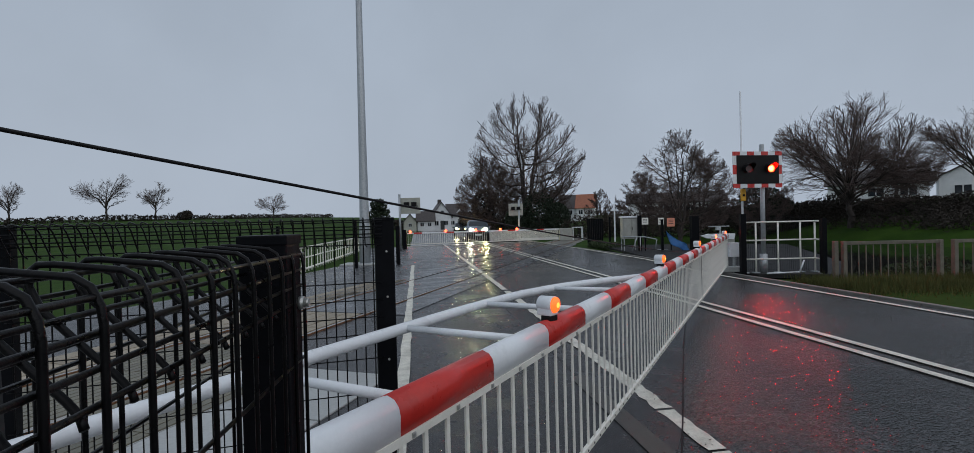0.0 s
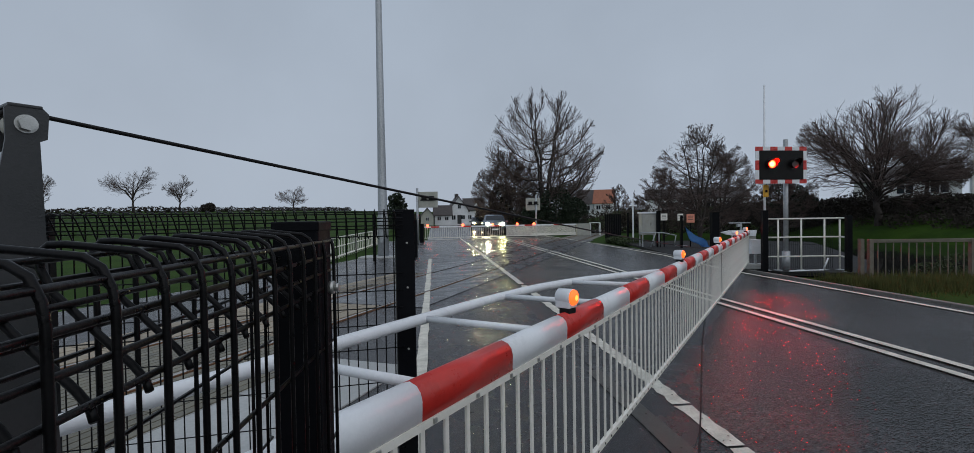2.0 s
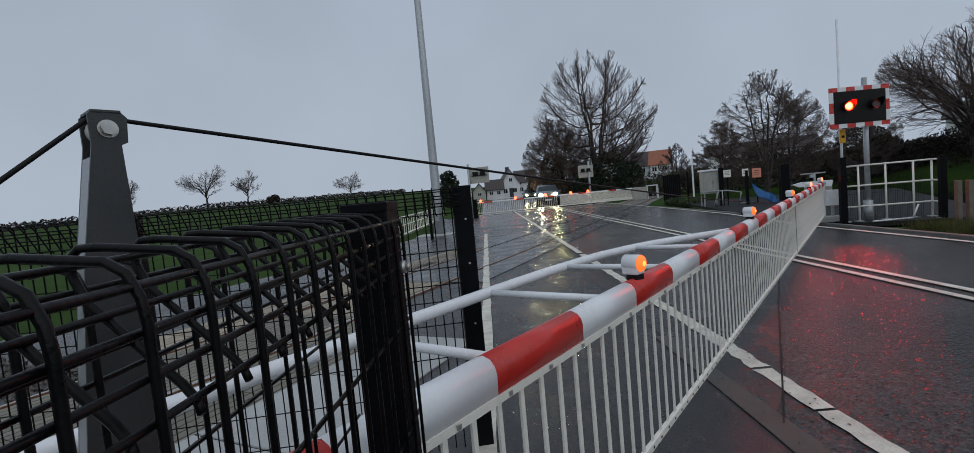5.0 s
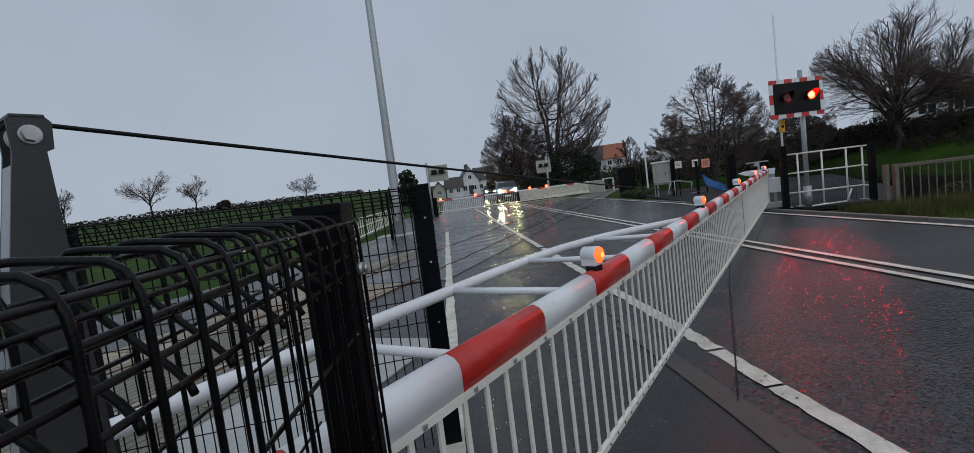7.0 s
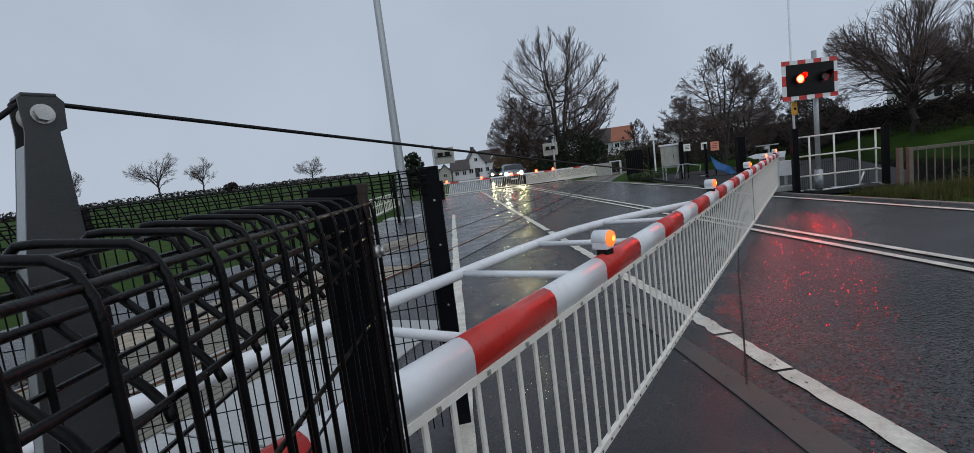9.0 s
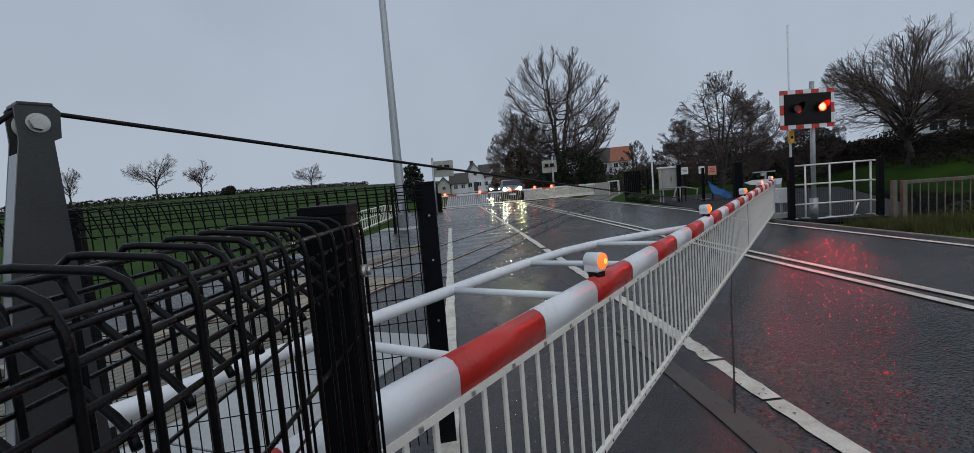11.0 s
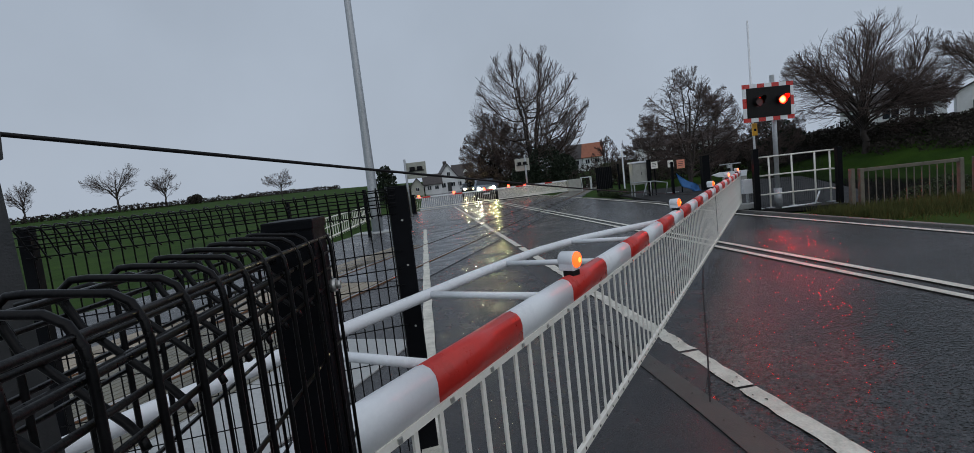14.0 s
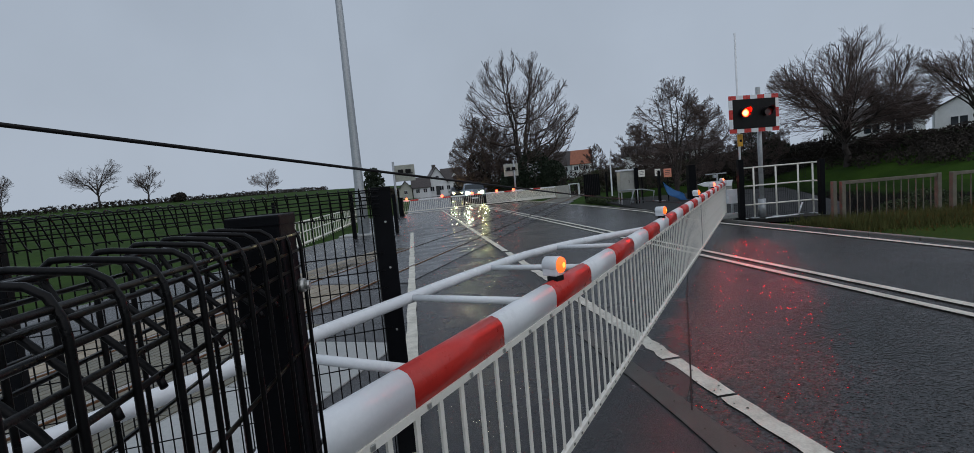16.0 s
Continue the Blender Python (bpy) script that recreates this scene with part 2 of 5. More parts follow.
def thing(name, m, label, category, group="", kind=""):
    ob = new(name)
    ob.matrix_world = m
    ob.empty_display_size = 0.1
    return tagged(ob, label, category, group, kind)


def box(bm, x0, y0, z0, x1, y1, z1, bevel=0.0, m=None, mi=0):
    r = bmesh.ops.create_cube(bm, size=1.0)
    vs = r["verts"]
    mm = Matrix.Translation(((x0 + x1) / 2, (y0 + y1) / 2, (z0 + z1) / 2)) @ Matrix.Diagonal((abs(x1 - x0), abs(y1 - y0), abs(z1 - z0), 1))
    bmesh.ops.transform(bm, matrix=(m @ mm) if m else mm, verts=vs)
    fs = {f for v in vs for f in v.link_faces}
    for f in fs:
        f.material_index = mi
    if bevel:
        es = list({e for v in vs for e in v.link_edges})
        bmesh.ops.bevel(bm, geom=es, offset=bevel, segments=2, affect="EDGES", profile=0.6)
    return bm


def boxes(*spec, bevel=0.0):
    bm = bmesh.new()
    for s in spec:
        box(bm, *s, bevel=bevel)
    return bm


def cyl(bm, p0, p1, r0, r1=None, n=12, caps=True, mi=0):
    tube(bm, [p0, p1], [r0, r0 if r1 is None else r1], n, caps, mi)
    return bm


def tube(bm, pts, r, n=8, caps=True, mi=0):
    """Sweeps a round section along points."""
    pts = [Vector(p) for p in pts]
    rs = r if isinstance(r, (list, tuple)) else [r] * len(pts)
    rings = []
    up = None
    for i, p in enumerate(pts):
        a = pts[max(0, i - 1)]
        b = pts[min(len(pts) - 1, i + 1)]
        d = (b - a).normalized()
        if up is None:
            up = d.orthogonal().normalized()
        up = (up - d * up.dot(d))
        up = up.normalized() if up.length > 1e-6 else d.orthogonal().normalized()
        side = d.cross(up)
        rings.append([bm.verts.new(p + (up * math.cos(2 * math.pi * k / n) + side * math.sin(2 * math.pi * k / n)) * rs[i]) for k in range(n)])
    for a, b in zip(rings, rings[1:]):
        for k in range(n):
            f = bm.faces.new((a[k], a[(k + 1) % n], b[(k + 1) % n], b[k]))
            f.smooth = True
            f.material_index = mi
    if caps:
        bm.faces.new(rings[0][::-1]).material_index = mi
        bm.faces.new(rings[-1]).material_index = mi
    return bm


def prism(bm, poly, axis_from, axis_to, mi=0):
    """Extrudes a closed outline (list of 3D points) from one offset to another."""
    a = [bm.verts.new(Vector(p) + Vector(axis_from)) for p in poly]
    b = [bm.verts.new(Vector(p) + Vector(axis_to)) for p in poly]
    fs = [bm.faces.new(a[::-1]), bm.faces.new(b)]
    n = len(a)
    for i in range(n):
        fs.append(bm.faces.new((a[i], a[(i + 1) % n], b[(i + 1) % n], b[i])))
    for f in fs:
        f.material_index = mi
    return bm


def quad_strip(bm, left, right, z):
    vs = [(bm.verts.new((*a, z)), bm.verts.new((*b, z))) for a, b in zip(left, right)]
    for (a, b), (c, d) in zip(vs, vs[1:]):
        bm.faces.new((a, b, d, c))
    return bm


# frames of the plan: along the road, along the railway, along the barrier
def road(s, w):
    return (-0.171 * s + 0.985 * w, 0.985 * s + 0.171 * w)


def track(a, p):
    return (0.276 * a + 0.961 * p, 0.961 * a - 0.276 * p)


def rail_p(x, y):
    return 0.961 * x - 0.276 * y


def road_w(x, y):
    return 0.985 * x + 0.171 * y


def smooth01(a, b, v):
    t = min(1, max(0, (v - a) / (b - a)))
    return t * t * (3 - 2 * t)


ROAD_YAW = 9.85
TRACK_YAW = -16.0
BOOM_YAW = -28.6


# ---- the large structure ----
def ground_z(x, y):
    p, w = rail_p(x, y), road_w(x, y)
    z = -0.03
    if p < -9.5:
        q = -p - 9.5
        slope = float(np.interp(0.276 * x + 0.961 * y, (0, 40, 84, 148), (0.018, 0.0255, 0.0385, 0.0455)))
        z += (slope * min(q, 130) * smooth01(0, 12, q) - 0.02 * max(0, q - 130)) * smooth01(13, 50, -x)
    if w > 9.2:
        if y < 44:
            z -= 0.75 * smooth01(9.3, 10.6, w) * (1 - smooth01(28.5, 31.0, w)) * (1 - smooth01(37, 43, y)) * smooth01(11.5, 13.6, y) * smooth01(-2.5, 0.5, p)
        z += 2.7 * smooth01(28, 42, w)
    return z


def build_ground():
    def axis(lo, hi, fine_lo, fine_hi, step):
        v = list(np.arange(fine_lo, fine_hi, step))
        a, d = fine_lo, step
        left = []
        while a > lo:
            d *= 1.35
            a -= d
            left.append(a)
        b, d, right = fine_hi, step, []
        while b < hi:
            right.append(b)
            d *= 1.35
            b += d
        return left[::-1] + v + right + [hi + 200]
    xs, ys = axis(-900, 900, -34, 46, 0.8), axis(-500, 1500, -10, 64, 0.8)
    verts = [(x, y, ground_z(x, y)) for y in ys for x in xs]
    nx = len(xs)
    faces = [(j * nx + i, j * nx + i + 1, (j + 1) * nx + i + 1, (j + 1) * nx + i) for j in range(len(ys) - 1) for i in range(nx - 1)]
    me = bpy.data.meshes.new("ground")
    me.from_pydata(verts, [], faces)
    for p in me.polygons:
        p.use_smooth = True
    me.materials.append(GRASS)
    tagged(new("ground", me), "green winter grass fields and verges", "ground", kind="structure")


def flat(name, outline, z, material, label, category, kind="structure", thick=0.02):
    bm = bmesh.new()
    prism(bm, [(x, y, 0) for x, y in outline], (0, 0, z - thick), (0, 0, z))
    bmesh.ops.recalc_face_normals(bm, faces=bm.faces)
    return tagged(part(name, bm, material), label, category, kind=kind)


def band(name, w0, w1, s0, s1, z, material, label, category="road marking", thick=0.004, rough_edge=0.0, parts=1):
    """A strip along the road, with slightly uneven worn edges."""
    bm = bmesh.new()
    n = max(2, int((s1 - s0) / (0.09 if rough_edge > 0.01 else 0.3))) if rough_edge else 2
    rnd = random.Random(name + str(w0))
    L, R = [], []
    for i in range(n):
        s = s0 + (s1 - s0) * i / (n - 1)
        L.append(road(s, w0 + rnd.uniform(-1, 1) * rough_edge))
        R.append(road(s, w1 + rnd.uniform(-1, 1) * rough_edge))
    quad_strip(bm, L, R, z)
    return tagged(part(name, bm, material), label, category, kind="structure")


def build_roads():
    flat("road", [road(-14, 1.62), road(-14, 8.35), road(12, 8.35), road(18, 8.9), road(34, 9.2), road(110, 9.0), road(110, -0.4), road(22, -0.4), road(22, 1.62)], 0.0, ASPHALT,
         "dark wet asphalt carriageway with coarse chippings", "road")
    flat("pavement", [road(-14, -7), road(-14, 1.62), road(22, 1.62), road(22, -0.4), road(34, -0.4), road(34, -3.4), track(19, -11.6), track(10, -10.2), track(-14, -9.4)], -0.002, ASPHALT2,
         "smooth damp dark asphalt footway beside the crossing", "pavement")
    # the smooth strip under the boom
    flat("road_patch", [(1.09, 3.2), (1.2, 3.36), (1.42, 3.8), (2.25, 5.95), (0.64, 5.9)], 0.004, ASPHALT2,
         "smooth bluish tarmac strip beneath the barrier", "road", thick=0.003)
    flat("trench_patch", [(0.72, 4.95), (0.86, 5.0), (1.22, 3.2), (1.42, 2.3), (1.2, 2.2), (1.06, 3.1)], 0.006, PATCH, "pale trench reinstatement strip in the footway", "pavement", thick=0.003)
    # markings
    for k, (w0, w1, s0, s1, e, lab) in enumerate((
            (-0.16, -0.04, 2.2, 18.6, 0.008, "worn white footway edge line"),
            (1.97, 2.11, -6, 3.05, 0.011, "thick worn white edge line with cracks"),
            (1.97, 2.11, 3.08, 3.77, 0.011, "thick worn white edge line with cracks"),
            (1.98, 2.12, 3.81, 10.8, 0.014, "worn white road edge line"),
            (1.98, 2.11, 11.0, 36.0, 0.008, "worn white road edge line"),
            (4.90, 5.01, -12, 46, 0.006, "double white centre line"),
            (5.20, 5.31, -12, 46, 0.006, "double white centre line"),
            (7.98, 8.10, -12, 12.3, 0.006, "white edge line"))):
        band("road_marking", w0, w1, s0, s1, 0.008 if k in (1, 2, 3) else 0.016, LINE, lab, rough_edge=e)
    bm = bmesh.new()
    P = [road(12.3, 8.04), road(17.5, 8.75), road(28, 9.0), road(44, 9.1)]
    quad_strip(bm, [(x - 0.06, y) for x, y in P], [(x + 0.06, y) for x, y in P], 0.016)
    tagged(part("road_marking", bm, LINE), "white edge line bending round the crossing", "road marking", kind="structure")
    bm = bmesh.new()
    quad_strip(bm, [(-6.9, 33.4), (2.6, 37.0)], [(-6.95, 33.9), (2.55, 37.5)], 0.016)
    tagged(part("road_marking", bm, LINE), "white stop line across the far carriageway", "road marking", kind="structure")
    bm = bmesh.new()
    quad_strip(bm, [(1.165, 3.2), (1.405, 3.82), (2.2, 5.9), (4.2, 10.9)], [(1.177, 3.2), (1.419, 3.82), (2.214, 5.9), (4.217, 10.9)], 0.0085)
    tagged(part("road_joint", bm, BLACK), "dark open joint between two surfacings", "road joint", kind="structure")
    flat("far_footway", [(1.0, 39.6), (5.6, 40.6), (6.1, 47), (1.6, 44.8)], 0.012, CONCRETE, "pale concrete footway past the far barrier", "pavement")
    # kerb stones on the far side of the road
    kerb = thing("kerb", pose(0, 0, 0), "low pale concrete kerb along the road edge", "kerb", kind="structure")
    pts = [road(-4 + 0.92 * i, 8.48 + 0.55 * smooth01(12, 18, -4 + 0.92 * i)) for i in range(34)]
    bm = boxes((0, -0.06, -0.1, 0.905, 0.06, 0.045), bevel=0.015)
    first = None
    for (x0, y0), (x1, y1) in zip(pts, pts[1:]):
        if first is None:
            ob = first = part("kerb_stone", bm, KERB, kerb)
        else:
            ob = new("kerb_stone", first.data)
            ob.parent = kerb
        ob.matrix_basis = pose(x0, y0, 0, 0, 0, math.degrees(math.atan2(y1 - y0, x1 - x0)))
    flat("verge_pavement", [(5.95, 14.75), (6.75, 12.75), (8.55, 12.3), (10.6, 15), (15.0, 25.5), (12, 28), (6.0, 28), (5.85, 20)], 0.06, GRAVEL, "dark gravelled hardstanding by the signal", "pavement", thick=0.1)


def build_railway():
    # road panels between and beside the rails, over the width of the road and footways
    deck = thing("crossing_deck", pose(0, 0, 0, 0, 0, TRACK_YAW), "dark wet rubber crossing panels across the rails", "crossing deck", kind="structure")
    spans = ((-3.85, -4.52), (-4.68, -5.97), (-6.13, -6.85))
    for k, (p0, p1) in enumerate(spans):
        me = None
        for i in range(20):
            a0 = 7.6 + 1.2 * i
            if me is None:
                ob = part("panel", boxes((0, 0, -0.08, 1.19, p0 - p1, 0.012), bevel=0.006), PANEL, deck)
                me = ob.data
            else:
                ob = new("panel", me)
                ob.parent = deck
            ob.matrix_basis = pose(p1, a0, 0) @ pose(0, 0, 0, 0, 0, 90) @ pose(0, -(p0 - p1), 0)
    # black strips over the road fill paint in the shade of the grooves
    for p in (-4.6, -6.05):
        for q in (-0.074, 0.038):
            part("flangeway", boxes((p + q, 7.6, -0.02, p + q + 0.036, 31.6, 0.003)), BLACK, deck, "black strip painting in the shaded groove beside the rail")
    # brown timber deck boards and pale concrete units left of the road
    boards = thing("trackside_decking", pose(0, 0, 0, 0, 0, TRACK_YAW), "brown wet timber deck boards beside the rails", "decking", kind="structure")
    me = None
    for i in range(8):
        for j, p in enumerate((-4.98, -5.28, -5.58, -5.88, -6.45, -6.75, -7.05)):
            if j < 4 and i not in (2, 3):
                continue
            if me is None:
                ob = part("plank", boxes((0, 0, -0.06, 0.27, 1.16, 0.0), bevel=0.006), TIMBER_BROWN, boards)
                me = ob.data
            else:
                ob = new("plank", me)
                ob.parent = boards
            ob.matrix_basis = pose(p, 2.86 + 1.18 * i, 0.012)
    grid = thing("trackside_boarding", pose(0, 0, 0, 0, 0, TRACK_YAW), "narrow olive boards with pale joints between the rails", "decking", kind="structure")
    part("bed", boxes((-4.53, -4.2, -0.06, -3.57, 5.2, 0.004)), CONCRETE, grid, "pale bed showing in the joints")
    part("bed", boxes((-5.97, -4.2, -0.06, -4.68, 5.2, 0.004)), CONCRETE, grid, "pale bed showing in the joints")
    me = None
    for i in range(8):
        for p in [-4.525 + 0.106 * k for k in range(9)] + [-5.965 + 0.106 * k for k in range(12)]:
            if me is None:
                ob = part("board", boxes((0, 0, -0.02, 0.092, 1.165, 0.016), bevel=0.004), OLIVE, grid)
                me = ob.data
            else:
                ob = new("board", me)
                ob.parent = grid
            ob.matrix_basis = pose(p, -4.2 + 1.175 * i, 0.0)
    apron = thing("concrete_apron", pose(0, 0, 0, 0, 0, TRACK_YAW), "pale concrete slabs around the barrier machine", "concrete slab", kind="structure")
    me = None
    for i in range(14):
        for p in (-3.55, -2.45):
            a0 = -11 + 1.2 * i
            if a0 > (3.6 if p < -3 else 1.2):
                continue
            if me is None:
                ob = part("slab", boxes((0, 0, -0.1, 1.08, 1.18, 0.0), bevel=0.01), CONCRETE, apron)
                me = ob.data
            else:
                ob = new("slab", me)
                ob.parent = apron
            ob.matrix_basis = pose(p, a0, 0.012)
    for k, p in enumerate((-4.6, -6.05)):
        prof = [(-0.035, 0, 0.02), (0.035, 0, 0.02), (0.035, 0, -0.02), (0.012, 0, -0.04), (0.012, 0, -0.12), (0.07, 0, -0.14), (-0.07, 0, -0.14), (-0.012, 0, -0.12), (-0.012, 0, -0.04), (-0.035, 0, -0.02)]
        ob = None
        # darker length where the rail runs between the crossing panels
        for a0, a1, mt in ((-60, 12.4, RAIL), (12.4, 27, RAIL_DARK), (27, 260, RAIL)):
            bm = bmesh.new()
            prism(bm, prof, (p, a0, 0.0), (p, a1, 0.0))
            bmesh.ops.recalc_face_normals(bm, faces=bm.faces)
            length = part("rail" if ob is None else "rail_length", bm, mt, ob)
            if ob is None:
                ob = length
                ob.matrix_world = pose(0, 0, 0, 0, 0, TRACK_YAW)
        tagged(ob, "rusty steel running rail set in the crossing", "rail", group="rails")
        bm = boxes((p - 0.022, -60, 0.021, p + 0.022, 260, 0.0225))
        part("rail_head", bm, RAILTOP, ob, "shiny worn rail head")
    # ballast beyond the crossing and behind it
    for a0, a1 in ((-60, -11.8), (31.8, 260)):
        bm = boxes((-7.4, a0, -0.3, -3.3, a1, -0.035))
        ob = part("ballast", bm, BALLAST)
        ob.matrix_world = pose(0, 0, 0, 0, 0, TRACK_YAW)
        tagged(ob, "grey stone ballast under the rails", "ballast", kind="structure")
    bm = bmesh.new()
    for i in range(60):
        box(bm, -6.6, 32.2 + 0.65 * i, -0.1, -4.05, 32.45 + 0.65 * i, -0.012)
    ob = part("sleepers", bm, SLEEPER)
    ob.matrix_world = pose(0, 0, 0, 0, 0, TRACK_YAW)
    tagged(ob, "grey concrete sleepers in ballast", "sleepers", kind="stuff")


def build_stones():
    """Loose ballast between and beside the rails behind the deck."""
    rs = np.random.RandomState(21)
    verts, faces = [], []
    base = [(-1, 0, 0), (1, 0, 0), (0, -1, 0), (0, 1, 0), (0, 0, -1), (0, 0, 1)]
    tri = [(0, 2, 5), (2, 1, 5), (1, 3, 5), (3, 0, 5), (2, 0, 4), (1, 2, 4), (3, 1, 4), (0, 3, 4)]
    for k in range(5200):
        a, p = rs.uniform(-7, 2.8), rs.uniform(-9.4, -6.15)
        if abs(p + 4.6) < 0.07 or abs(p + 6.05) < 0.07:
            continue
        x, y = track(a, p)
        s = rs.uniform(0.02, 0.05)
        q = Euler(rs.uniform(0, 6, 3)).to_matrix()
        i = len(verts)
        sc = rs.uniform(0.6, 1.3, 3)
        for v in base:
            w = q @ Vector((v[0] * s * sc[0], v[1] * s * sc[1], v[2] * s * sc[2]))
            verts.append((x + w.x, y + w.y, w.z + rs.uniform(0.0, 0.02)))
        faces += [tuple(i + j for j in t) for t in tri]
    me = bpy.data.meshes.new("ballast_stones")
    me.from_pydata(verts, [], faces)
    me.materials.append(STONE)
    tagged(new("ballast_stones", me), "loose angular grey and brown ballast stones", "ballast", kind="stuff")


def build_litter():
    """Scattered leaf bits and grit on the footway by the barrier."""
    rs = np.random.RandomState(33)
    verts, faces = [], []
    for k in range(340):
        if k < 150:
            x, y = rs.normal(1.5, 0.5), rs.normal(3.3, 0.7)
        else:
            x, y = road(rs.uniform(1, 12), rs.choice([-0.02, 1.85, 8.25]) + rs.normal() * 0.18)
        s, a = rs.uniform(0.004, 0.012), rs.uniform(0, 6.28)
        i = len(verts)
        z = 0.009 + rs.uniform(0, 0.003)
        for j in range(5):
            t = a + j * 1.257
            verts.append((x + math.cos(t) * s * rs.uniform(0.5, 1.2), y + math.sin(t) * s * rs.uniform(0.5, 1.2), z + rs.uniform(0, 0.006)))
        faces.append(tuple(range(i, i + 5)))
    me = bpy.data.meshes.new("leaf_litter")
    me.from_pydata(verts, [], faces)
    me.materials.append(LITTER)
    tagged(new("leaf_litter", me), "dark bits of leaf and grit on wet tarmac", "leaf litter", kind="stuff")


build_ground()
build_litter()
build_stones()
build_roads()
build_railway()


# ---- the near barrier ----
BOOM_TIP, BOOM_ROOT = 14.5, -1.75


def boom_profile():
    # rounded box section: y across, z up; the near face is towards -y
    return [(0, -0.048, 0.0), (0, -0.05, 0.06), (0, -0.044, 0.085), (0, -0.028, 0.104), (0, 0.0, 0.113), (0, 0.028, 0.104), (0, 0.044, 0.085), (0, 0.05, 0.06), (0, 0.048, 0.0)]


def boom_lamp(parent, x, z, core=AMBER_CORE, lens=AMBER, size=0.76):
    lamp = new("lamp")
    lamp.parent = parent
    lamp.matrix_basis = pose(x, 0.0, z, 0, 0, -100)
    bm = boxes((-0.03, -0.035, 0.0, 0.03, 0.035, 0.03), bevel=0.006)
    part("foot", bm, BLACK, lamp, "black rubber lamp foot")
    bm = bmesh.new()
    s = size
    tube(bm, [(-0.075 * s, 0, 0.085), (-0.065 * s, 0, 0.085), (0.02 * s, 0, 0.085), (0.045 * s, 0, 0.085)], [0.045 * s, 0.055 * s, 0.057 * s, 0.057 * s], 18)
    box(bm, -0.07 * s, -0.05 * s, 0.03, 0.045 * s, 0.05 * s, 0.085, bevel=0.008)
    part("housing", bm, WHITE, lamp, "white lamp housing", smooth=False)
    bm = bmesh.new()
    tube(bm, [(0.046 * s, 0, 0.085), (0.06 * s, 0, 0.085), (0.072 * s, 0, 0.085)], [0.055 * s, 0.05 * s, 0.022 * s], 18)
    part("lens", bm, lens, lamp, "glowing amber lens")
    bm = bmesh.new()
    tube(bm, [(0.06 * s, 0, 0.085), (0.0735 * s, 0, 0.085)], [0.026 * s, 0.018 * s], 12)
    part("bulb", bm, core, lamp, "bright bulb glow")


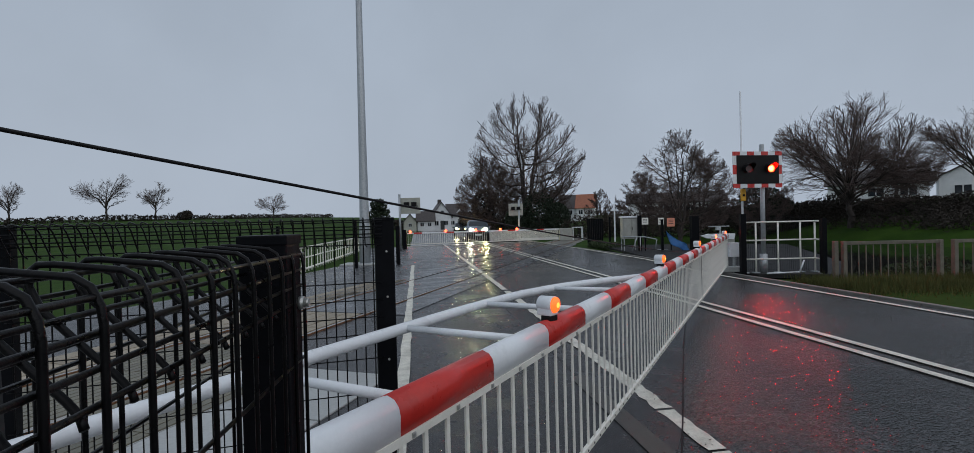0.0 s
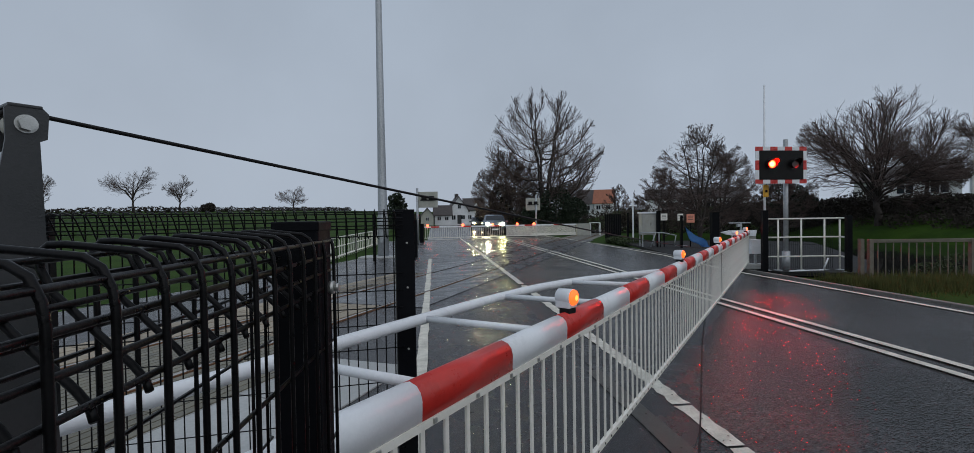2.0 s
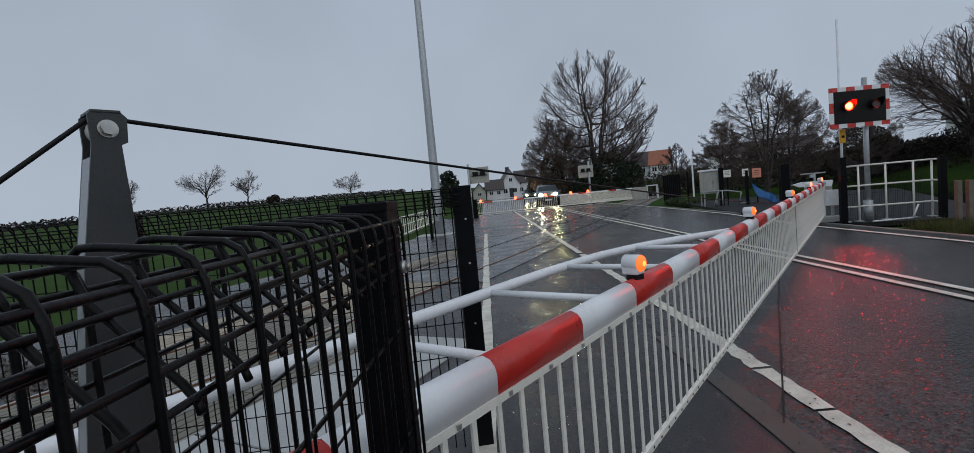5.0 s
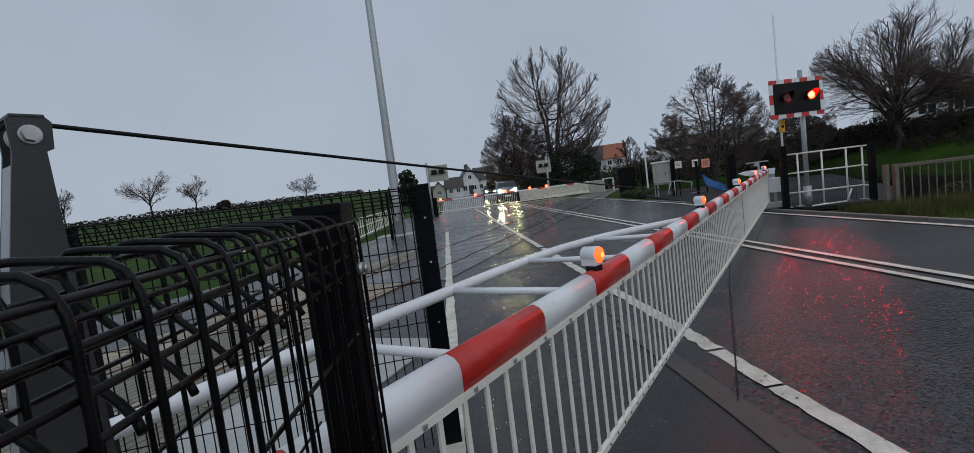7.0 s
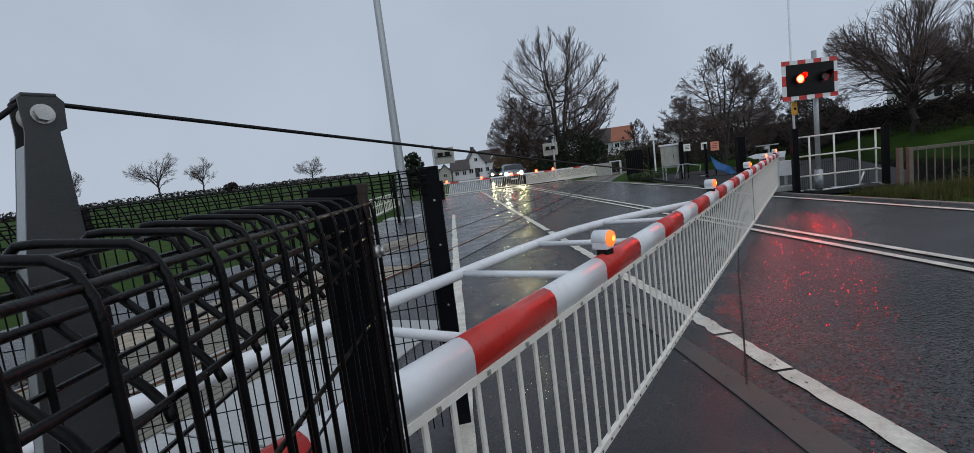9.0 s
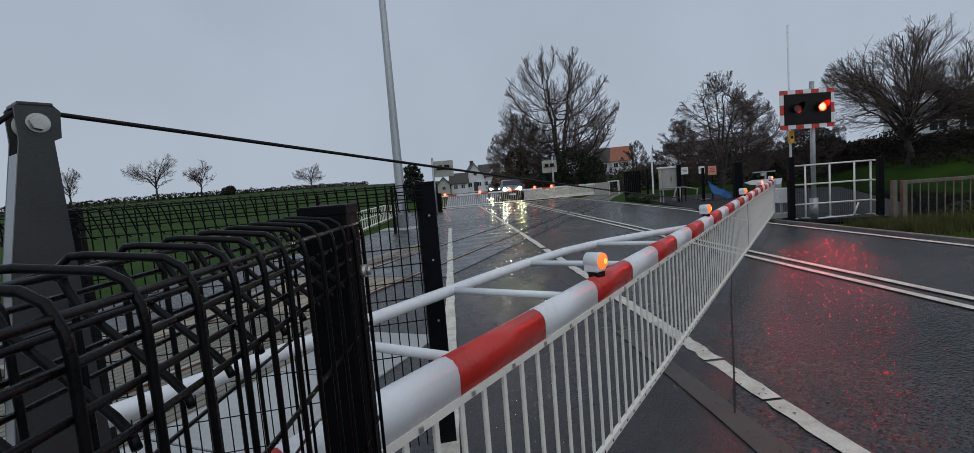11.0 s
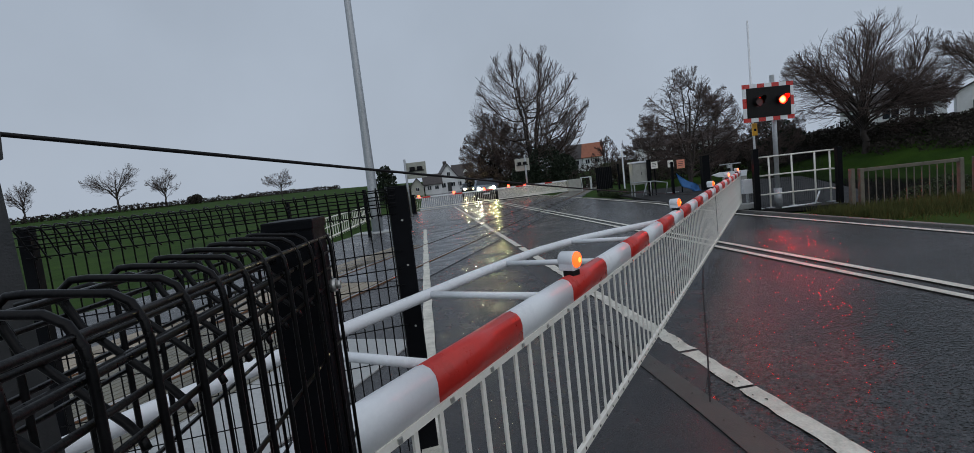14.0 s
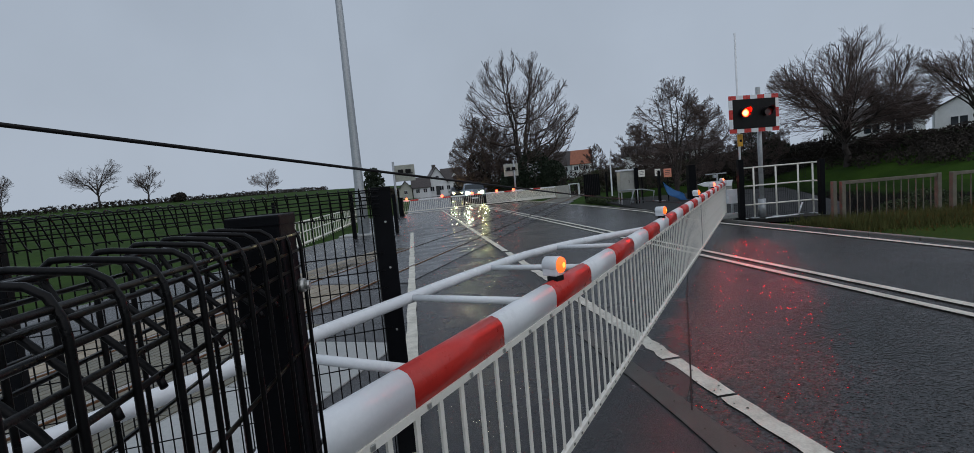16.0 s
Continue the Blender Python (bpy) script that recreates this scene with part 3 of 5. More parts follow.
def build_barrier():
    arm = thing("level_crossing_barrier", pose(-0.284, 1.552, 0, 0, 0, 90 + BOOM_YAW), "lowered red and white striped barrier with picket skirt", "barrier")
    stripe, first_edge = 0.5535, -0.022
    k = -4
    shared = {}
    while first_edge + stripe * k < BOOM_TIP - 0.05:
        x = first_edge + stripe * k
        x1 = min(BOOM_TIP, x + stripe)
        x0 = max(BOOM_ROOT, x)
        red = k % 2 == 0
        key = (red, round(x1 - x0, 3))
        if key not in shared:
            bm = bmesh.new()
            prism(bm, [(0, y, z + 0.955) for _, y, z in boom_profile()], (0, 0, 0), (x1 - x0 - 0.0008, 0, 0))
            bmesh.ops.recalc_face_normals(bm, faces=bm.faces)
            for f in bm.faces:
                f.smooth = abs(f.normal.x) < 0.5
            ob = part("boom_section", bm, RED if red else WHITE, arm)
            shared[key] = ob.data
        else:
            ob = new("boom_section", shared[key])
            ob.parent = arm
        ob.matrix_basis = pose(x0, 0, 0)
        k += 1
    # mounting flange under the boom, with screws
    bm = boxes((BOOM_ROOT + 1.1, -0.052, 0.928, BOOM_TIP - 0.5, -0.046, 0.9535))
    part("skirt_flange", bm, CREAM, arm)
    scr = boxes((-0.008, -0.058, -0.008, 0.008, -0.052, 0.008), bevel=0.002)
    first = None
    for k in range(30):
        if first is None:
            ob = part("screw", scr, ZINC, arm)
            first = ob.data
        else:
            ob = new("screw", first)
            ob.parent = arm
        ob.matrix_basis = pose(-0.45 + 0.24 * k, 0, 0.941)
    # pickets
    pk = boxes((-0.0095, -0.047, 0.235, 0.0095, -0.038, 0.93))
    first = None
    n = int((BOOM_TIP - 0.1) / 0.12)
    for k in range(n):
        if first is None:
            ob = part("picket", pk, CREAM, arm)
            first = ob.data
        else:
            ob = new("picket", first)
            ob.parent = arm
        ob.matrix_basis = pose(-0.38 + 0.12 * k, 0, 0)
    bm = boxes((-0.42, -0.055, 0.2, 7.55, -0.03, 0.238), bevel=0.003)
    part("bottom_rail", bm, CREAM, arm)
    bm = boxes((7.6, -0.055, 0.2, BOOM_TIP - 0.5, -0.03, 0.238), bevel=0.003)
    part("bottom_rail", bm, CREAM, arm)
    part("end_post", boxes((7.563, -0.05, 0.2, 7.587, -0.034, 0.93)), BLACK, arm, "dark joint strip between skirt halves")
    part("end_post", boxes((BOOM_TIP - 0.56, -0.058, 0.16, BOOM_TIP - 0.5, -0.03, 0.95)), CREAM, arm)
    holes = boxes((-0.006, -0.0575, 0.2, 0.006, -0.0545, 0.212))
    first = None
    for k in range(60):
        if first is None:
            ob = part("rivet", holes, BLACK, arm)
            first = ob.data
        else:
            ob = new("rivet", first)
            ob.parent = arm
        ob.matrix_basis = pose(0.7 + 0.115 * k, 0, 0.012)
    # side truss: long tube bending in to the boom, with cross struts
    TZ = 1.0
    bm = bmesh.new()
    line = [(-3.2, 0.72), (-1.2, 0.745), (0.3, 0.757), (1.2, 0.757), (1.55, 0.752), (1.8, 0.742), (2.0, 0.73), (2.33, 0.695), (2.65, 0.615), (2.92, 0.525), (3.25, 0.37), (3.58, 0.19), (3.74, 0.10), (3.8, 0.04)]
    tube(bm, [(x, y, TZ) for x, y in line], 0.031, 14)
    part("truss_tube", bm, WHITE, arm, smooth=True)
    for x0, x1 in ((0.08, 0.10), (0.96, 0.965), (1.81, 1.81), (2.7, 2.7)):
        y = float(np.interp(x0, [p[0] for p in line], [p[1] for p in line]))
        bm = bmesh.new()
        cyl(bm, (x0, y, TZ), (x1, 0.03, TZ + 0.012), 0.0185, n=12)
        part("truss_strut", bm, WHITE, arm, smooth=True)
    for x in (1.21, 4.26, 7.5, 10.5, 13.5):
        boom_lamp(arm, x, 1.056, *((AMBER_CORE, AMBER) if x < 9 else (REDSMALL, REDSMALL)))
    # a white V-shaped prop below
    bm = bmesh.new()
    box(bm, -0.35, 0.02, 0.36, 0.1, 0.045, 0.42, m=pose(0, 0, 0, 0, -32, 0))
    part("brace", bm, CREAM, arm)


def build_mast():
    """The tapered cable mast of the barrier, with its roller."""
    mast = thing("cable_mast", pose(-0.775, 0.857, 0, 0, 0, 90 + BOOM_YAW), "dark grey tapered steel mast with roller and bolt", "mast")
    # outline in the plane along the boom (x) and z; depth in y away from the viewer
    lo = [(-0.175, 0, 0.0), (0.075, 0, 0.0), (0.028, 0, 1.25), (0.017, 0, 1.70), (0.027, 0, 1.705), (0.030, 0, 1.748), (0.022, 0, 1.757), (-0.022, 0, 1.757), (-0.026, 0, 1.752), (-0.026, 0, 1.70), (-0.058, 0, 1.5), (-0.095, 0, 1.15)]
    bm = bmesh.new()
    prism(bm, lo, (0, 0.0, 0), (0, 0.006, 0))
    bmesh.ops.recalc_face_normals(bm, faces=bm.faces)
    part("side_plate", bm, GREYP, mast)
    bm = bmesh.new()
    prism(bm, lo, (0, 0.055, 0), (0, 0.061, 0))
    bmesh.ops.recalc_face_normals(bm, faces=bm.faces)
    part("side_plate", bm, GREYP, mast)
    bm = bmesh.new()
    for a, b in (((-0.175, 0.0), (-0.095, 1.15)), ((-0.095, 1.15), (-0.058, 1.5)), ((-0.058, 1.5), (-0.029, 1.68))):
        prism(bm, [(a[0], 0, a[1]), (a[0] + 0.006, 0, a[1]), (b[0] + 0.006, 0, b[1]), (b[0], 0, b[1])], (0, 0.006, 0), (0, 0.055, 0))
    bmesh.ops.recalc_face_normals(bm, faces=bm.faces)
    part("web_plate", bm, GALV, mast, "lighter grey edge plate")
    bm = boxes((-0.022, -0.001, 1.755, 0.022, 0.062, 1.761), bevel=0.002)
    part("cap", bm, GREYP, mast)
    bm = bmesh.new()
    cyl(bm, (0, 0.012, 1.728), (0, 0.049, 1.728), 0.022, n=20)
    part("roller", bm, NYLON, mast, "white nylon cable roller")
    bm = bmesh.new()
    cyl(bm, (0, -0.002, 1.728), (0, 0.0, 1.728), 0.0155, n=18)
    cyl(bm, (0, -0.012, 1.728), (0, -0.002, 1.728), 0.0125, n=6)
    part("bolt", bm, ZINC, mast, "shiny hexagon bolt")
    part("base_plate", boxes((-0.22, -0.06, 0.0, 0.12, 0.12, 0.02), bevel=0.004), GREYP, mast)
    # stay cable over the roller to the boom
    bm = bmesh.new()
    pts = []
    for i in range(25):
        t = i / 24
        x = 0.0 + 7.2 * t
        pts.append((x, 0.03 - 0.05 * t, 1.752 - 0.685 * t + 0.03 * t * (1 - t) * 0 - 0.03 * math.sin(math.pi * t)))
    tube(bm, [(-1.25, 0.03, 0.69), (-0.10, 0.03, 1.679), (-0.02, 0.03, 1.748)] + pts, 0.0042, 8)
    ob = part("stay_cable", bm, BLACK)
    ob.matrix_world = mast.matrix_world.copy()
    tagged(ob, "thin black stay cable running over the roller to the boom", "cable")
    # barrier machine below, seen through the fence
    m = thing("barrier_machine", pose(-1.25, -0.15, 0, 0, 0, 90 + BOOM_YAW), "dark grey barrier machine housing behind the fence", "machine")
    part("body", boxes((-0.35, -0.25, 0, 0.3, 0.3, 0.92), bevel=0.02), GREYP, m)
    part("lid", boxes((-0.37, -0.27, 0.92, 0.32, 0.32, 0.97), bevel=0.012), GREYP, m)


build_barrier()
build_mast()


# ---- roll-top mesh fences ----
def fence_loop(mirror=1, h=1.5, shift=0.0, drop=0.095):
    """One upright wire of a roll-top panel: foot to shoulder, over the triangular roll, and back to the face."""
    pts = [(0, 0, 0.03), (0, 0, h - 0.042), (0, -0.002, h - 0.026), (0, -0.009, h - 0.011), (0, -0.021, h - 0.003), (0, -0.080, h + 0.004), (0, -0.093, h + 0.004), (0, -0.102, h - 0.003), (0, -0.101, h - 0.016), (0, -0.088, h - 0.036), (0, -0.022, h - drop + 0.006), (0, -0.010, h - drop - 0.004), (0, -0.004, h - drop - 0.012)]
    return [(x + shift * max(0, k - 8) / 4, y * mirror, z) for k, (x, y, z) in enumerate(pts)]


def build_fence(name, p0, p1, step, r, h, mirror, label, hsteps, post_w=0.08, posts=(0.0, 1.0), n=8, skew=0.0, post_h=1.56, post_side=1, inset=0.0, first_w=None, roll=True, drop=0.095, group="mesh fences"):
    (x0, y0), (x1, y1) = p0, p1
    L = math.hypot(x1 - x0, y1 - y0)
    f = thing(name, pose(x0, y0, 0, 0, 0, math.degrees(math.atan2(y1 - y0, x1 - x0))), label, "fence", group=group)
    bm = bmesh.new()
    pts = fence_loop(mirror, h, skew, drop) if roll else [(0, 0, 0.03), (0, 0, h - 0.02), (0, -0.006 * mirror, h - 0.006), (0, -0.022 * mirror, h), (0, -0.045 * mirror, h - 0.004)]
    tube(bm, pts, r, n)
    first = None
    k = 0
    x = step * 0.5
    while x < L - step * 0.3:
        if first is None:
            ob = part("wire", bm, WIRE, f, smooth=True)
            first = ob.data
        else:
            ob = new("wire", first)
            ob.parent = f
        ob.matrix_basis = pose(x, 0, 0)
        x += step
        k += 1
    zs = [h - 0.019 - (drop - 0.019) * i / 3 for i in range(4)] + hsteps
    for z in zs:
        bm = bmesh.new()
        cyl(bm, (0, -(r * 1.8) * mirror, z), (L - step * 0.3, -(r * 1.8) * mirror, z), r * 0.92, n=n)
        part("rail_wire", bm, WIRE, f, smooth=True)
    for y, z in (((-0.092 * mirror, h - 0.008), (-0.056 * mirror, h - 0.5 * drop - 0.012), (-0.072 * mirror, h - 0.045)) if roll else ()):
        bm = bmesh.new()
        cyl(bm, (0, y, z), (L - step * 0.3, y, z), r * 0.92, n=n)
        part("rail_wire", bm, WIRE, f, smooth=True)
    full_w = post_w
    for t in posts:
        post_w = first_w if first_w and t == posts[0] else full_w
        post = part("post", boxes((-post_w / 2, -post_w / 2, 0, post_w / 2, post_w / 2, post_h), bevel=0.004), BLACKP, f, "black square steel post")
        post.matrix_basis = pose(L * t - inset, (post_w / 2 + r * 1.2) * post_side, 0)
        part("cap", boxes((-post_w / 2 - 0.002, -post_w / 2 - 0.002, post_h - 0.012, post_w / 2 + 0.002, post_w / 2 + 0.002, post_h + 0.006), bevel=0.003), BLACKP, post)
    return f


NEAR = [0.18, 0.37, 0.56, 0.75, 0.945, 1.136, 1.326]
LOW = [0.2, 0.4, 0.6, 0.8, 0.94, 1.04, 1.14, 1.24]
build_fence("mesh_fence", (-0.142, -0.588), (-0.3255, 1.055), 0.0588, 0.0033, 1.54, -1, "black roll-top wire mesh fence with square post", NEAR, 0.08, (0.03, 1.0), 10, skew=-0.018, drop=0.104, post_h=1.553, post_side=1, inset=0.08)
build_fence("mesh_fence", (-0.262, -0.63), (-0.445, 1.03), 0.0588, 0.003, 1.528, -1, "second black mesh panel lapped behind the roll-top one", NEAR, 0.05, (0.03,), 8, post_h=1.5, post_side=1, roll=False)
build_fence("mesh_fence", (-2.35, 2.38), (-0.625, 2.92), 0.0535, 0.0038, 1.610, 1, "thin black roll-top mesh fence enclosing the machine", LOW, 0.11, (0.0, 1.0), 6, skew=0.02, drop=0.15, post_h=1.61, post_side=1, first_w=0.055)
build_fence("mesh_fence", (-4.4, 1.75), (-2.36, 2.36), 0.0535, 0.004, 1.610, 1, "thin black roll-top mesh fence beside the track", LOW, 0.055, (0.0,), 6, skew=0.02, drop=0.15, post_h=1.62, post_side=1)
for z in (1.42, 1.16, 0.8):
    bolt = thing("fence_clamp", pose(-0.605, 2.868, z, 90, 0, 25), "small zinc clamp bolt on the fence post", "bolt", group="clamp bolts")
    part("head", cyl(bmesh.new(), (0, 0, 0), (0, 0, 0.01), 0.006, n=10), ZINC, bolt)
# clamp screw on the near post
clamp = thing("fence_clamp", pose(-0.326, 1.0, 1.432, 0, 90, 8), "small shiny clamp bolt on the fence post", "bolt")
part("washer", cyl(bmesh.new(), (0, 0, 0.0), (0, 0, 0.012), 0.012, n=16), ZINC, clamp)
part("head", cyl(bmesh.new(), (0, 0, 0.012), (0, 0, 0.02), 0.008, n=6), ZINC, clamp)


# ---- rough trackside and distance ----
def wig_wag(m, facing_label, back=False):
    sig = thing("level_crossing_signal", m, facing_label, "traffic signal", group="crossing signals")
    bm = bmesh.new()
    cyl(bm, (0, 0, 0), (0, 0, 3.42), 0.057, n=16)
    part("pole", bm, GALV, sig, smooth=True)
    bm = bmesh.new()
    cyl(bm, (0, 0, 0.0), (0, 0, 0.5), 0.095, n=16)
    part("pole_sleeve", bm, GALV, sig, smooth=True)
    W, H, zc, off = 1.42, 0.95, 2.74, -0.235
    board = part("backboard", boxes((off - W / 2 + 0.1, -0.16, zc - H / 2 + 0.1, off + W / 2 - 0.1, -0.10, zc + H / 2 - 0.1), bevel=0.01), SIGNBACK if back else BLACK, sig, "grey rear casing" if back else "matt black board")
    # chequered border in separate tiles
    nx, nz = 7, 3
    tw = W / nx
    th = H / (nz + 1)
    tiles = []
    for i in range(nx):
        for top in (0, 1):
            tiles.append((off - W / 2 + i * tw, zc - H / 2 if not top else zc + H / 2 - 0.11, tw, 0.11, i % 2 == 0))
    for j in range(nz):
        for right in (0, 1):
            z0 = zc - H / 2 + 0.11 + j * (H - 0.22) / nz
            tiles.append((off - W / 2 if not right else off + W / 2 - 0.11, z0, 0.11, (H - 0.22) / nz, j % 2 == 1))
    for x, z, w, h, red in tiles:
        part("chequer_tile", boxes((x, -0.145, z, x + w - 0.002, -0.125, z + h - 0.002)), RED if red else WHITE, board)
    drums = []
    for x in (off - 0.32, off + 0.32):
        hood = bmesh.new()
        n = 20
        arc = []
        for k in range(n + 1):
            a = radians(-25 + 230 * k / n)
            arc.append((math.cos(a), math.sin(a)))
        for (c0, s0), (c1, s1) in zip(arc, arc[1:]):
            d0, d1 = 0.10 + 0.16 * max(0, s0), 0.10 + 0.16 * max(0, s1)
            for r in (0.125, 0.132):
                v = [hood.verts.new((x + c0 * r, -0.16, zc + 0.02 + s0 * r)), hood.verts.new((x + c1 * r, -0.16, zc + 0.02 + s1 * r)),
                     hood.verts.new((x + c1 * r, -0.16 - d1, zc + 0.02 + s1 * r)), hood.verts.new((x + c0 * r, -0.16 - d0, zc + 0.02 + s0 * r))]
                hood.faces.new(v)
        part("hood", hood, BLACK, sig)
        # added black tube that keeps the turned-away lens from lighting the hood
        bm = bmesh.new()
        tube(bm, [(x, -0.16, zc + 0.02), (x, -0.245, zc + 0.02)], 0.1005, 24, caps=False)
        part("leak_shield", bm, BLACK, sig)
        bm = bmesh.new()
        cyl(bm, (x, -0.163, zc + 0.02), (x, -0.1605, zc + 0.02), 0.12, n=24)
        part("reflector_bowl", bm, REDOFF, sig)
        if not back:
            # added turning drum stands in for switching the lamp on and off
            drum = part("lamp_drum", cyl(bmesh.new(), (0, 0.001, 0), (0, 0.012, 0), 0.098, n=24), REDOFF, sig, "red signal lamp, alternately lit")
            drum.matrix_basis = pose(x, -0.225, zc + 0.02)
            part("lit_lens", cyl(bmesh.new(), (0, -0.010, 0), (0, -0.001, 0), 0.098, n=24), REDLIT, drum, "glowing red lens")
            part("bright_core", cyl(bmesh.new(), (-0.005, -0.014, 0.0), (-0.005, -0.011, 0.0), 0.062, n=18), REDCORE, drum, "bright centre of the lamp")
            drums.append((drum, x, zc + 0.02))
    return sig, drums


signal, DRUMS = wig_wag(pose(7.08, 13.13, 0.05, 0, 0, ROAD_YAW), "wig-wag crossing signal with red and white chequered board")


def motions():
    """The two red lamps flash in turn; each drum turns its lit face to the road and away."""
    period, start = 0.7725, 0.72
    for (drum, x, z), lead in zip(DRUMS, (0.5, 0.0)):
        angle = 0.0 if (((0 - start) / period) % 1 < 0.5) == (lead == 0.0) else 180.0
        rows = [(0.0, pose(x, -0.225, z, 0, 0, angle))]
        k = -2
        while True:
            tt = start + k * period / 2
            k += 1
            f = round(tt * FPS)
            turning_on = angle % 360 != 0.0
            m = 15 * round(f / 15)
            if abs(f - m) <= 2:  # keep a turn away from the half seconds
                if m in (90, 450):
                    f = m - 3 if turning_on else m + 2
                else:
                    f = m - 3 if tt <= m / 30 else m + 2
            if f < 3:
                continue
            if f > 16 * FPS - 3:
                break
            for i in range(4):
                rows.append(((f - 1 + i) / FPS, pose(x, -0.225, z, 0, 0, angle + 60 * i)))
            angle += 180
        rows.append((16.0, pose(x, -0.225, z, 0, 0, angle)))
        walk(drum, rows)


# ---- masts, rails and cabinets round the crossing ----
def build_masts():
    m = thing("camera_mast", pose(-5.4, 19.4, 0), "tall tapered pale galvanised steel mast", "mast")
    bm = bmesh.new()
    tube(bm, [(0, 0, 0.06), (0, 0, 1.6), (0, 0, 1.75), (0, 0, 5), (0, 0, 13.5)], [0.235, 0.215, 0.19, 0.155, 0.105], 10)
    part("shaft", bm, GALV, m)
    part("base_flange", boxes((-0.34, -0.34, 0.03, 0.34, 0.34, 0.07), bevel=0.01), GALV, m)
    part("door", boxes((-0.08, -0.245, 0.6, 0.08, -0.2, 1.15), bevel=0.01), GALV, m)
    part("plinth", boxes((-0.9, -0.5, -0.05, 0.6, 0.5, 0.05), bevel=0.02), CONCRETE, m, "white concrete footing")
    p = thing("slim_pole", pose(6.61, 13.26, 0.0), "thin white pole with a yellow box", "pole")
    bm = bmesh.new()
    cyl(bm, (0, 0, 0), (0, 0, 4.93), 0.03, 0.024, n=12)
    part("tube", bm, WHITE, p, smooth=True)
    part("yellow_box", boxes((-0.06, -0.09, 1.98, 0.06, -0.02, 2.3), bevel=0.015), YELLOW, p, "yellow plastic button box")
    part("box_mark", boxes((-0.03, -0.094, 2.1, 0.03, -0.089, 2.16)), BLACK, p)


def black_post(x, y, h, w=0.1, z=0.0, label="black square steel fence post"):
    t = thing("fence_post", pose(x, y, z), label, "post", group="black fence posts")
    part("shaft", boxes((-w / 2, -w / 2, 0, w / 2, w / 2, h), bevel=0.005), BLACKP, t)
    part("cap", boxes((-w / 2 - 0.004, -w / 2 - 0.004, h, w / 2 + 0.004, w / 2 + 0.004, h + 0.012), bevel=0.003), BLACKP, t)
    return t


def build_posts():
    for x, y, h, w in ((6.47, 13.0, 1.62, 0.13), (8.30, 12.6, 1.46, 0.12), (6.66, 23, 1.72, 0.16), (7.45, 22.2, 1.5, 0.1), (9.22, 23, 1.62, 0.32), (6.62, 29, 1.7, 0.1), (-5.25, 17.7, 1.75, 0.1), (-7.55, 16.4, 1.6, 0.1), (-6.2, 31.5, 1.2, 0.28), (-4.02, 19.2, 1.5, 0.14)):
        black_post(x, y, h, w)
    # dark dense fence panel past the far track
    t = thing("boarded_fence", pose(5.75, 29, 0), "dark close-boarded fence panel by the line", "fence")
    for k in range(9):
        part("board", boxes((-0.46 + 0.105 * k, -0.02, 0.02, -0.365 + 0.105 * k, 0.02, 1.63)), BLACKP, t)
    part("rail", boxes((-0.46, 0.02, 0.4, 0.48, 0.06, 0.5)), BLACKP, t)
    part("rail", boxes((-0.46, 0.02, 1.2, 0.48, 0.06, 1.3)), BLACKP, t)


def build_handrail():
    h = thing("handrail", pose(6.55, 13.05, 0.0), "white painted steel handrail with three bars", "railing")
    L = 1.83
    for z in (0.42, 0.92, 1.4):
        bm = bmesh.new()
        cyl(bm, (0, 0, z), (L, 0, z), 0.02, n=10)
        cyl(bm, (L, 0, z), (L - 0.08, -0.42, z), 0.02, n=10)
        part("bar", bm, CREAM, h, smooth=True)
    for x, y in ((0, 0), (0.29, 0), (0.87, 0), (1.45, 0), (L, 0), (L - 0.08, -0.42)):
        bm = bmesh.new()
        cyl(bm, (x, y, 0.06), (x, y, 1.4), 0.021, n=10)
        part("upright", bm, CREAM, h, smooth=True)
        part("foot_plate", boxes((x - 0.08, y - 0.08, 0.055, x + 0.08, y + 0.08, 0.075)), GALV, h)
    # loose white bracing and floor line by the signal
    b = thing("floor_bracket", pose(7.45, 12.75, 0.062, 0, 0, 10), "bent white steel bracket on the hardstanding", "bracket")
    bm = bmesh.new()
    cyl(bm, (-0.55, 0, 0.02), (0.4, 0.02, 0.02), 0.02, n=8)
    cyl(bm, (0.4, 0.02, 0.02), (0.52, 0.0, 0.33), 0.02, n=8)
    part("rod", bm, WHITE, b)
    # low mesh skirt of the black fence behind the handrail
    f = thing("mesh_fence", pose(6.5, 13.45, 0), "black thin wire mesh behind the handrail", "fence", group="mesh fences")
    for k in range(40):
        bm = bmesh.new()
        cyl(bm, (0.05 * k, 0, 0.05), (0.05 * k, 0, 1.55), 0.003, n=4)
        part("wire", bm, WIRE, f)
    for z in (0.1, 0.4, 0.7, 1.0, 1.3, 1.52):
        bm = bmesh.new()
        cyl(bm, (0, 0.005, z), (2.0, 0.005, z), 0.003, n=4)
        part("rail_wire", bm, WIRE, f)


